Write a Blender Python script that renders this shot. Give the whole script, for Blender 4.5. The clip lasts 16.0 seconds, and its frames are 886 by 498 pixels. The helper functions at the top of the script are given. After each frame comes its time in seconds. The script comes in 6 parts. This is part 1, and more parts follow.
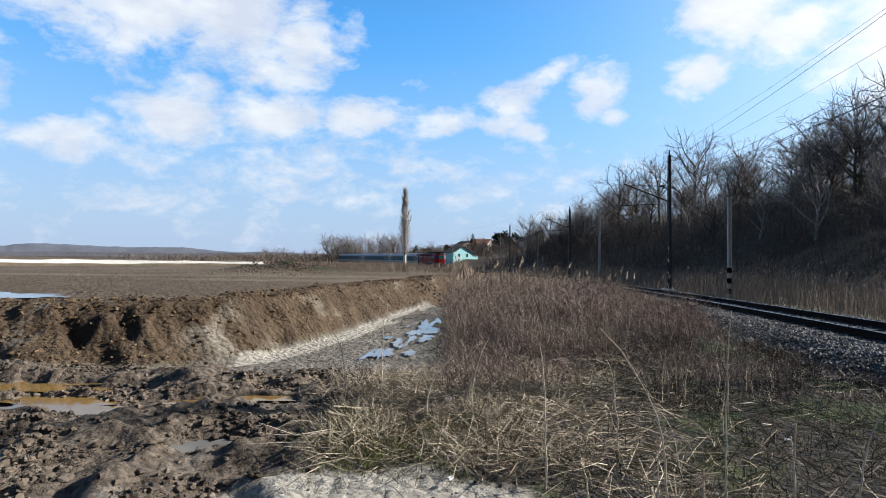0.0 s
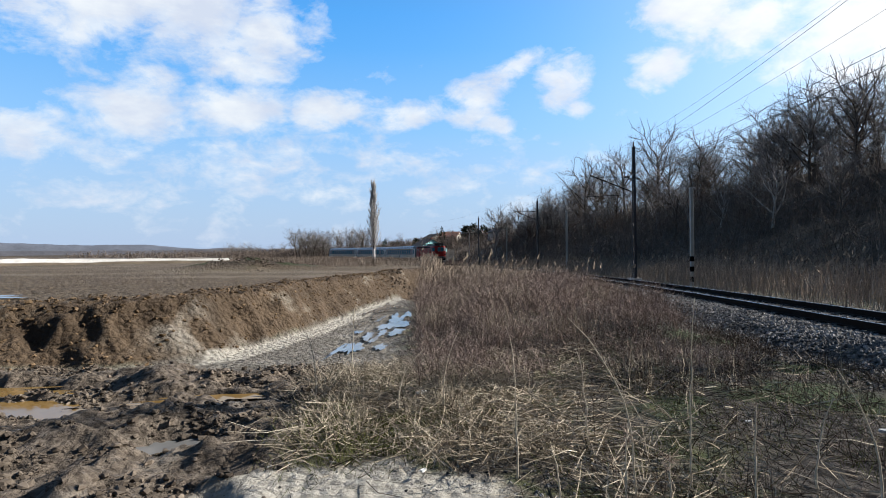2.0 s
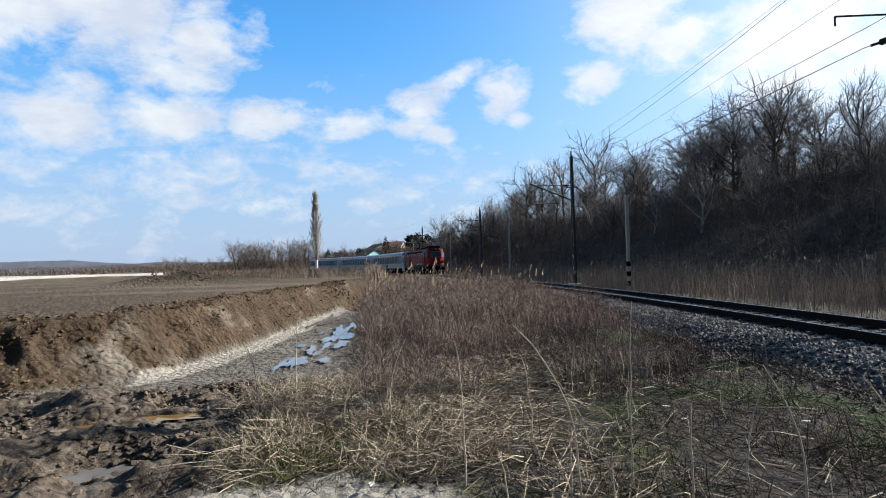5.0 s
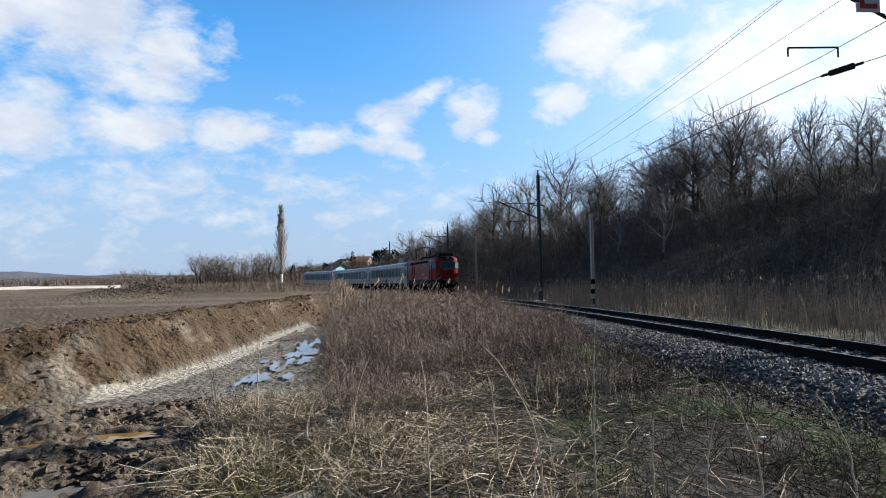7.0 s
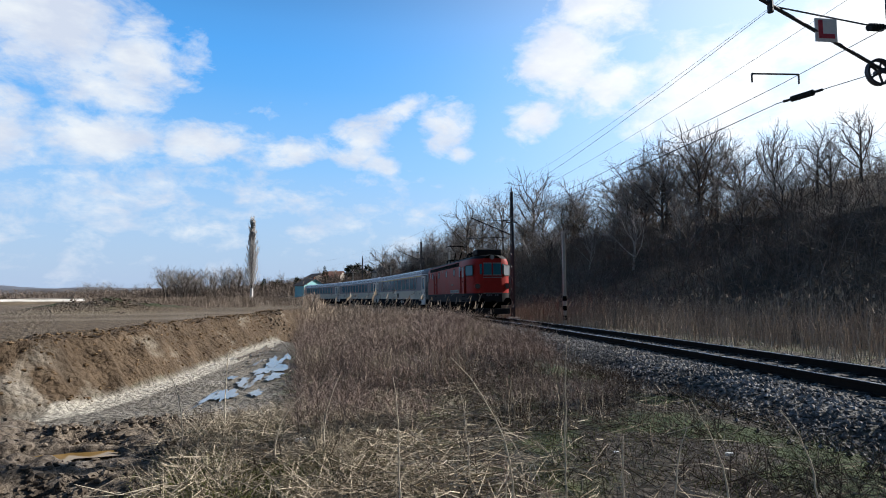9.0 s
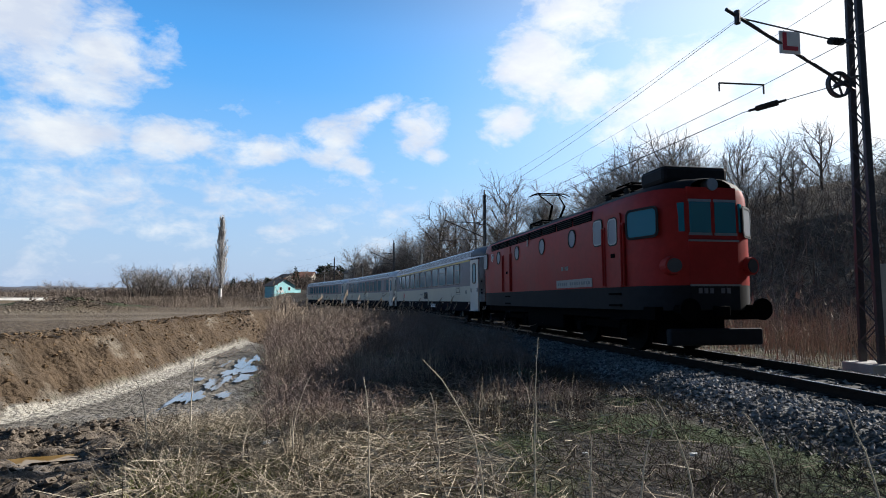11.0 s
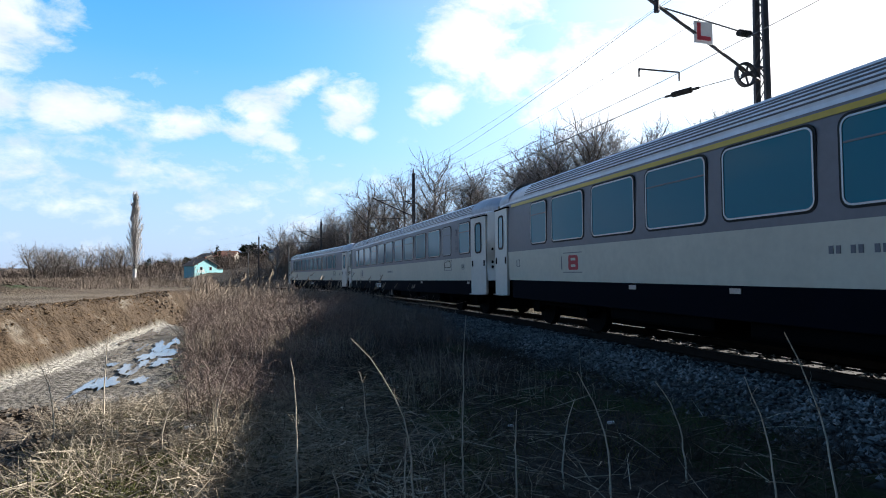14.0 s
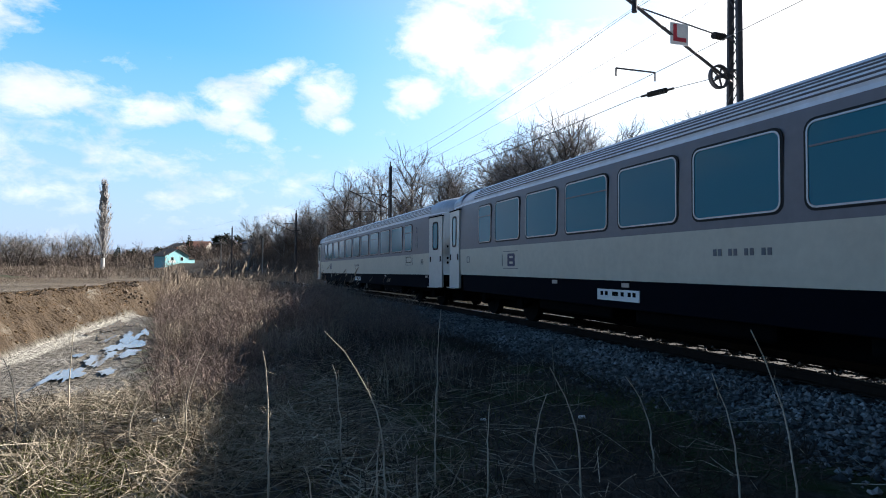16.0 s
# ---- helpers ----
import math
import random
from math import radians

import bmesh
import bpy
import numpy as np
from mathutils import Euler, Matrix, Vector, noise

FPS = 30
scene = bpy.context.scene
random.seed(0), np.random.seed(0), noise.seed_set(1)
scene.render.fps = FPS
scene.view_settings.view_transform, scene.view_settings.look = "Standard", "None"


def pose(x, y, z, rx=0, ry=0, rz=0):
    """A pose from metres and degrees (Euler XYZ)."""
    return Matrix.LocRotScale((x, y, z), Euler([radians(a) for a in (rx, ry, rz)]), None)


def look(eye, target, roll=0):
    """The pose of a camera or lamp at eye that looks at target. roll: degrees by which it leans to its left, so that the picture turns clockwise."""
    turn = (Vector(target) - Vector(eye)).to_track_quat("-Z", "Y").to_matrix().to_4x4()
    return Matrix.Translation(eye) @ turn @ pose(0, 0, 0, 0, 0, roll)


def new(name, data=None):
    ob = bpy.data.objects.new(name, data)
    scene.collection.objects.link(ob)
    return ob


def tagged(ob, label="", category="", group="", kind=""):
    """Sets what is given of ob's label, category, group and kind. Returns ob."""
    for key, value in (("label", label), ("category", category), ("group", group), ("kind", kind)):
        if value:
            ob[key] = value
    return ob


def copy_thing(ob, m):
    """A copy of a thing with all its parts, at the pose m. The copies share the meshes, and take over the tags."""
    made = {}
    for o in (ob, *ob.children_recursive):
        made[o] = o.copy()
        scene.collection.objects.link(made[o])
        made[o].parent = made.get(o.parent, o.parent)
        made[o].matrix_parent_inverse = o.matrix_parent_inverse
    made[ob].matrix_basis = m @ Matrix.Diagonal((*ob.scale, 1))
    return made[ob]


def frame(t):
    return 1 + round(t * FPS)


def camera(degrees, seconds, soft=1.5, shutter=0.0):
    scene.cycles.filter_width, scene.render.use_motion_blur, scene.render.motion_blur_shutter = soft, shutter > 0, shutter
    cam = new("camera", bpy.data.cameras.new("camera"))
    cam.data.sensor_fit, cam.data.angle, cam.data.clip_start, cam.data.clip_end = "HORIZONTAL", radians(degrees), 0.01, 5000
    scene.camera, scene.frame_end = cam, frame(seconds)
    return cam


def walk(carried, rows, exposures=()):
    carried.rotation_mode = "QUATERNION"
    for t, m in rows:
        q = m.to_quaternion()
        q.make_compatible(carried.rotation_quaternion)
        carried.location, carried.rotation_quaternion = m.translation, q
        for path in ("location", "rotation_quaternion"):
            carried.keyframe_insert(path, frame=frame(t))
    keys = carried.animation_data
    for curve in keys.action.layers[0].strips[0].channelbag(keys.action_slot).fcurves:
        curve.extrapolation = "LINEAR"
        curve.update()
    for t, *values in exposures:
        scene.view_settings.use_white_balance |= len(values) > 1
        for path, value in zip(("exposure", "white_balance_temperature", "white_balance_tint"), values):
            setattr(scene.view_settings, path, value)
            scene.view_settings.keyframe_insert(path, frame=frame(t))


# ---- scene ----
EYE = Vector((0.0, 0.0, 1.35))
cam = camera(75.3, 16.0, 1.0)

# seconds, yaw, pitch, roll of the hand-held camera, which turns to the right on one spot
TURNS = (
    (0, 0.00, 0.77, 0.41),
    (0.5, -1.06, 0.70, 0.01),
    (1, -1.30, 0.44, 0.09),
    (1.5, -2.00, 0.26, 0.02),
    (2, -3.07, 0.07, -0.51),
    (2.5, -3.81, 0.36, -0.47),
    (3, -4.36, 0.62, -0.38),
    (3.5, -5.23, 0.61, -0.69),
    (4, -6.55, 0.56, -1.34),
    (6.5, -11.06, 2.07, -0.89),
    (7, -11.95, 2.42, -0.90),
    (7.5, -12.61, 2.70, -0.80),
    (8, -13.32, 3.01, -0.92),
    (8.5, -13.92, 3.36, -0.75),
    (9, -14.62, 3.96, -0.44),
    (11.5, -18.88, 3.91, -0.24),
    (12, -20.75, 3.45, -0.43),
    (12.5, -21.78, 2.95, -0.10),
    (13, -22.71, 2.36, -0.11),
    (13.5, -23.55, 2.03, 0.02),
    (14, -24.43, 1.99, -0.30),
    (14.5, -25.27, 1.94, 0.27),
    (15, -25.75, 1.84, 0.58),
    (15.5, -25.96, 1.61, 0.49),
    (16, -26.83, 1.42, 0.58),
)


def aim(yaw, pitch, roll):
    y, p = radians(yaw), radians(pitch)
    ahead = Vector((-math.sin(y) * math.cos(p), math.cos(y) * math.cos(p), math.sin(p)))
    return look(EYE, EYE + ahead, roll)


walk(cam, [(t, aim(a, b, c)) for t, a, b, c in TURNS],
     exposures=((0, 1.0), (8.0, 0.96), (9.0, 0.96), (11.5, 0.98), (12.2, 1.20), (14.5, 1.30), (16, 1.32)))

# ---- light ----
SUN_AZ, SUN_EL = 78.0, 27.5


def toward(az, el):
    a, e = radians(az), radians(el)
    return Vector((math.sin(a) * math.cos(e), math.cos(a) * math.cos(e), math.sin(e)))


sun_data = bpy.data.lights.new("sun", "SUN")
sun_data.energy, sun_data.angle, sun_data.color = 4.2, radians(0.6), (1.0, 0.955, 0.90)
sun = new("sun", sun_data)
sun.matrix_world = look(toward(SUN_AZ, SUN_EL) * 100, (0, 0, 0))


class Nodes:
    """A short way to write node trees."""

    def __init__(self, tree):
        self.t = tree
        self.t.nodes.clear()

    def add(self, kind, **values):
        n = self.t.nodes.new(kind)
        for k, v in values.items():
            if k in n.inputs:
                self.put(n.inputs[k], v)
            else:
                setattr(n, k, v)
        return n

    def put(self, socket, v):
        if isinstance(v, bpy.types.NodeSocket):
            self.t.links.new(v, socket)
        else:
            socket.default_value = v

    def math(self, op, a, b=0.0, c=0.0, clamp=False):
        n = self.t.nodes.new("ShaderNodeMath")
        n.operation, n.use_clamp = op, clamp
        for i, v in enumerate((a, b, c)):
            self.put(n.inputs[i], v)
        return n.outputs[0]

    def vmath(self, op, a, b=(0, 0, 0)):
        n = self.t.nodes.new("ShaderNodeVectorMath")
        n.operation = op
        self.put(n.inputs[0], a)
        self.put(n.inputs[1], b)
        return n.outputs["Value"] if op in ("DOT_PRODUCT", "LENGTH") else n.outputs[0]

    def ramp(self, fac, *stops):
        n = self.t.nodes.new("ShaderNodeValToRGB")
        self.put(n.inputs[0], fac)
        e = n.color_ramp.elements
        while len(e) < len(stops):
            e.new(0.5)
        for el, (p, c) in zip(e, stops):
            el.position = p
            el.color = (c, c, c, 1) if isinstance(c, (int, float)) else (*c, 1)
        return n.outputs[0]

    def noise(self, vec, scale, detail=4.0, rough=0.55, distort=0.0):
        n = self.add("ShaderNodeTexNoise", Scale=scale, Detail=detail, Roughness=rough, Distortion=distort)
        if vec is not None:
            self.put(n.inputs["Vector"], vec)
        return n.outputs[0]

    def mix(self, fac, a, b, blend="MIX"):
        n = self.t.nodes.new("ShaderNodeMix")
        n.data_type, n.blend_type = "RGBA", blend
        self.put(n.inputs[0], fac)
        for i, v in ((6, a), (7, b)):
            self.put(n.inputs[i], v if isinstance(v, bpy.types.NodeSocket) else (*v, 1))
        return n.outputs[2]


world = bpy.data.worlds.new("sky")
scene.world = world
world.use_nodes = True
N = Nodes(world.node_tree)
sky = N.add("ShaderNodeTexSky", sky_type="NISHITA", sun_disc=False, sun_elevation=radians(SUN_EL),
            sun_rotation=radians(SUN_AZ), altitude=100.0, air_density=1.0, dust_density=1.2, ozone_density=1.6)
way = N.add("ShaderNodeTexCoord").outputs["Generated"]
sep = N.add("ShaderNodeSeparateXYZ", Vector=way)
up = sep.outputs[2]
# clouds: azimuth, elevation, half width, half height in degrees, tilt, thickness
CLOUDS = (
    (-29, 21.5, 8.5, 5.0, 4, 1.0), (-20, 21.5, 8, 5.0, 0, 1.05), (-14.5, 20.0, 5.0, 4.6, 35, 1.0), (-16.5, 17.4, 4.0, 2.2, 15, 0.8), (-38, 22, 6, 4.0, 0, 0.8),
    (-24.5, 12.2, 6.0, 2.6, 0, 0.95), (-17, 13.0, 6.2, 2.4, 4, 0.95), (-8.2, 13.6, 4.0, 2.0, 8, 0.95), (-33.5, 9.4, 3.6, 1.9, 0, 0.85), (-22.5, 15.2, 1.8, 1.4, 0, 0.4), (-27, 14.6, 2.4, 1.0, 0, 0.25), (-40, 13, 3.5, 4.5, 0, 0.6),
    (1.0, 13.4, 3.4, 1.5, 22, 0.7), (6.6, 14.6, 3.4, 2.5, 15, 0.95), (8.2, 12.6, 2.0, 1.2, 0, 0.7), (9.6, 17.4, 3.0, 1.0, 20, 0.5), (14.9, 16.0, 2.6, 2.3, 40, 0.9), (16.6, 13.4, 1.4, 0.9, 0, 0.5), (-4, 16.8, 2.0, 0.7, 10, 0.2),
    (27.0, 21.5, 4.6, 4.4, 10, 1.2), (24.0, 16.4, 3.0, 2.0, 25, 0.9), (31, 19.0, 4.6, 2.4, 10, 0.95), (30, 26, 5, 3, 0, 0.9), (41, 17, 8, 5, 0, 0.9), (57, 18, 11, 7, 0, 1.0),
    (-14, 8.0, 22, 3.4, 0, 0.24), (-28, 5.5, 14, 2.4, 0, 0.20), (80, 16, 10, 6, 0, 0.9),
)
az = N.math("ARCTAN2", sep.outputs[0], sep.outputs[1])
el = N.math("ARCSINE", up)
warp = N.add("ShaderNodeTexNoise", Scale=13.0, Detail=9.0, Roughness=0.62, Distortion=0.2)
N.put(warp.inputs["Vector"], N.vmath("MULTIPLY", way, (1, 1, 1.8)))
puff = N.math("SUBTRACT", warp.outputs[0], 0.5)
total = None
for a, e, w, h, tilt, thick in CLOUDS:
    da = N.math("MULTIPLY", N.math("SUBTRACT", az, radians(a)), math.cos(radians(e)))
    de = N.math("SUBTRACT", el, radians(e))
    c, s = math.cos(radians(tilt)), math.sin(radians(tilt))
    u = N.math("ADD", N.math("MULTIPLY", da, c / radians(w)), N.math("MULTIPLY", de, s / radians(w)))
    v = N.math("SUBTRACT", N.math("MULTIPLY", de, c / radians(h)), N.math("MULTIPLY", da, s / radians(h)))
    r = N.math("SQRT", N.math("ADD", N.math("MULTIPLY", u, u), N.math("MULTIPLY", v, v)))
    m = N.math("MULTIPLY", N.math("SUBTRACT", 1.17, r, clamp=False), thick)
    total = m if total is None else N.math("MAXIMUM", total, m)
# further fair-weather clouds over the rest of the sky
rest = N.math("MULTIPLY", N.math("SUBTRACT", N.noise(way, 3.2, 5.0, 0.55), 0.68), 3.0)
behind = N.math("GREATER_THAN", N.math("ABSOLUTE", az), radians(75))
total = N.math("MAXIMUM", total, N.math("ADD", N.math("MULTIPLY", rest, behind), N.math("MULTIPLY", N.math("SUBTRACT", behind, 1.0), 3.0)))
dens = N.math("ADD", total, N.math("MULTIPLY", puff, 2.3))
cover = N.ramp(dens, (0.02, 0.0), (0.22, 0.30), (0.55, 0.82), (0.9, 1.0))
shade = N.noise(N.vmath("MULTIPLY", way, (1, 1, 2.2)), 12.0, 5.0)
glow = N.vmath("DOT_PRODUCT", way, tuple(toward(64, 22)))
glow = N.math("POWER", N.math("MAXIMUM", glow, 0.0), 6.5)
cloud = N.mix(N.ramp(shade, (0.35, 0.0), (0.65, 1.0)), (6.7, 7.5, 9.0), (8.8, 9.4, 10.0))
cloud = N.mix(glow, cloud, (13.0, 13.0, 13.0))
haze = N.ramp(up, (0.0, 0.9), (0.08, 0.66), (0.20, 0.26), (0.33, 0.0))
# zenith, out of view, is held dark to lower the skylight in shade
deep = N.mix(N.ramp(up, (0.42, 0.0), (0.62, 1.0)), (1.0, 2.0, 2.75), (0.26, 0.38, 0.50))
clear = N.ramp(up, (0.0, (0.57, 0.68, 0.84)), (0.2, (0.22, 0.55, 0.97)), (0.38, (0.08, 0.41, 0.97)), (0.55, (0.06, 0.19, 0.45)), (1.0, (0.03, 0.09, 0.22)))
clear = N.mix(1.0, clear, (10.0, 10.0, 10.0), "MULTIPLY")
base = N.mix(0.62, N.mix(1.0, sky.outputs[0], deep, "MULTIPLY"), clear)
base = N.mix(haze, base, (4.7, 6.0, 8.3))
base = N.mix(N.math("MULTIPLY", glow, 0.75), base, (12.0, 12.5, 13.0))
base = N.mix(cover, base, cloud)
# the unseen sky behind the camera is darkened to cut the fill light
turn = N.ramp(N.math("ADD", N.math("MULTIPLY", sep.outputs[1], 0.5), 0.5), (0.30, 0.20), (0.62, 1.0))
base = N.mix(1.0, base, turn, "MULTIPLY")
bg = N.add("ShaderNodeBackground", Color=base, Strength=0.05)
out = N.add("ShaderNodeOutputWorld")
world.node_tree.links.new(bg.outputs[0], out.inputs[0])

# ---- materials ----


def material(name, make, rough=0.8, metal=0.0, spec=0.3):
    """make(N, position) returns (colour, height or None, roughness or None)."""
    m = bpy.data.materials.new(name)
    m.use_nodes = True
    n = Nodes(m.node_tree)
    pos = n.add("ShaderNodeTexCoord").outputs["Object"]
    col, height, r = make(n, pos)
    b = n.add("ShaderNodeBsdfPrincipled", Roughness=r if r is not None else rough, Metallic=metal)
    b.inputs["Specular IOR Level"].default_value = spec
    n.put(b.inputs["Base Color"], col if isinstance(col, bpy.types.NodeSocket) else (*col, 1))
    if height is not None:
        h, strength, dist = height
        bump = n.add("ShaderNodeBump", Strength=strength, Distance=dist, Height=h)
        n.put(b.inputs["Normal"], bump.outputs[0])
    o = n.add("ShaderNodeOutputMaterial")
    m.node_tree.links.new(b.outputs[0], o.inputs[0])
    return m


def plain(name, col, rough=0.6, metal=0.0, var=0.25, scale=6.0, bump=0.0, spec=0.4):
    """A paint or metal with fine grain and broad dirt."""
    def make(n, pos):
        a, b = n.noise(pos, scale * 8, 4), n.noise(pos, scale, 5)
        f = n.math("ADD", n.math("MULTIPLY", a, 0.4), n.math("MULTIPLY", b, 0.6))
        dark = tuple(c * (1 - var) for c in col)
        light = tuple(min(1, c * (1 + var * 0.5)) for c in col)
        c = n.mix(n.ramp(f, (0.3, 0.0), (0.7, 1.0)), dark, light)
        r = n.math("ADD", n.math("MULTIPLY", b, 0.25), rough - 0.12)
        return c, ((a, bump, 0.01) if bump else None), r
    return material(name, make, rough, metal, spec)


def varied(name, lo, hi, rough=0.85, per="object"):
    """Colour that differs from piece to piece."""
    def make(n, pos):
        if per == "object":
            f = n.add("ShaderNodeObjectInfo").outputs["Random"]
        else:
            f = n.add("ShaderNodeNewGeometry").outputs["Random Per Island"]
        c = n.mix(f, lo, hi)
        g = n.noise(pos, 14.0, 3)
        return n.mix(n.ramp(g, (0.3, 0.0), (0.7, 1.0)), n.mix(1.0, c, (0.7, 0.7, 0.7), "MULTIPLY"), c), None, None
    return material(name, make, rough, 0.0, 0.2)


# ---- track geometry: curvature along the line, from the spot beside the camera backwards ----
CURVE_S = (-400, -70, 0, 15, 30, 45, 60, 80, 100, 130, 160, 200, 260, 420, 700)
CURVE_K = (0.0, 0.0015, 0.00173, 0.00274, 0.00341, 0.00355, 0.00343, 0.00337, 0.0034, 0.00335, 0.00306, 0.00256, 0.00205, 0.001, 0.0)
LINE_S = np.arange(-400.0, 700.5, 0.5)
_k = np.interp(LINE_S, CURVE_S, CURVE_K)
_t = np.concatenate([[0], np.cumsum((_k[1:] + _k[:-1]) * 0.25)])
LINE_T = _t - np.interp(0, LINE_S, _t) + radians(81.66)
_x = np.concatenate([[0], np.cumsum((np.cos(LINE_T)[1:] + np.cos(LINE_T)[:-1]) * 0.25)])
_y = np.concatenate([[0], np.cumsum((np.sin(LINE_T)[1:] + np.sin(LINE_T)[:-1]) * 0.25)])
LINE_X = _x - np.interp(0, LINE_S, _x) + 9.006
LINE_Y = _y - np.interp(0, LINE_S, _y) + 6.283


def line_z(s):
    return np.interp(s, (-20, 0, 40, 80, 120, 160, 240), (0, -0.04, -0.72, -1.21, -1.72, -1.88, -1.92))


LINE_Z = np.convolve(np.pad(line_z(LINE_S), 20, mode="edge"), np.ones(41) / 41, "valid")


def on_line(s, d=0.0):
    """Place at s along the track, d to the hill's side of it, and the angle of the way back along it."""
    t = float(np.interp(s, LINE_S, LINE_T))
    x, y, z = (float(np.interp(s, LINE_S, a)) for a in (LINE_X, LINE_Y, LINE_Z))
    return Vector((x + math.sin(t) * d, y - math.cos(t) * d, z)), t


def line_coords(x, y):
    """s and d of places in the plan."""
    x, y = np.asarray(x, float).ravel(), np.asarray(y, float).ravel()
    s, d = np.empty_like(x), np.empty_like(x)
    px, py = LINE_X[::4], LINE_Y[::4]
    for i in range(0, len(x), 4000):
        a, b = x[i:i + 4000, None], y[i:i + 4000, None]
        j = np.argmin((a - px) ** 2 + (b - py) ** 2, axis=1) * 4
        t = LINE_T[j]
        ex, ey = x[i:i + 4000] - LINE_X[j], y[i:i + 4000] - LINE_Y[j]
        s[i:i + 4000] = LINE_S[j] + np.clip(ex * np.cos(t) + ey * np.sin(t), -1.2, 1.2)
        d[i:i + 4000] = ex * np.sin(t) - ey * np.cos(t)
    return s, d


def smooth(a, b, v):
    u = np.clip((v - a) / (b - a), 0, 1)
    return u * u * (3 - 2 * u)


_rs = np.random.RandomState(7)
_grid = _rs.rand(256, 256)


def vnoise(x, y, scale):
    """Smooth value noise in the plan, 0 to 1."""
    u, v = np.asarray(x) / scale + 1000.37, np.asarray(y) / scale + 1000.71
    i, j = np.floor(u).astype(int), np.floor(v).astype(int)
    a, b = u - i, v - j
    a, b = a * a * (3 - 2 * a), b * b * (3 - 2 * b)
    g = lambda p, q: _grid[p % 256, q % 256]
    return (g(i, j) * (1 - a) + g(i + 1, j) * a) * (1 - b) + (g(i, j + 1) * (1 - a) + g(i + 1, j + 1) * a) * b


def fbm(x, y, scale, octaves=4, gain=0.5):
    total, amp, norm = 0, 1.0, 0
    for k in range(octaves):
        total = total + amp * vnoise(np.asarray(x) + 17.3 * k, np.asarray(y) - 9.1 * k, scale / 2 ** k)
        norm += amp
        amp *= gain
    return total / norm


# crest of the dug bank; the field lies beyond it
CREST = ((-60, 9.0), (-20, 10.2), (-8, 10.5), (-5.5, 10.8), (-4.3, 11.5), (-3.5, 14.2), (-2.7, 18.5), (-1.8, 22.5), (-1.0, 26.0), (0.5, 32.0), (2.5, 60.0), (-6.0, 110.0), (-60.0, 200.0), (-300, 400))


def beyond_crest(x, y):
    """Distance from the crest line, positive on the field."""
    best = np.full(x.shape, 1e9)
    sign = np.ones(x.shape)
    for (ax, ay), (bx, by) in zip(CREST, CREST[1:]):
        ux, uy = bx - ax, by - ay
        f = np.clip(((x - ax) * ux + (y - ay) * uy) / (ux * ux + uy * uy), 0, 1)
        ex, ey = x - ax - f * ux, y - ay - f * uy
        dist = np.hypot(ex, ey)
        side = ux * ey - uy * ex
        near = dist < best
        sign = np.where(near, np.where(side > 0, 1.0, -1.0), sign)
        best = np.minimum(best, dist)
    return best * sign


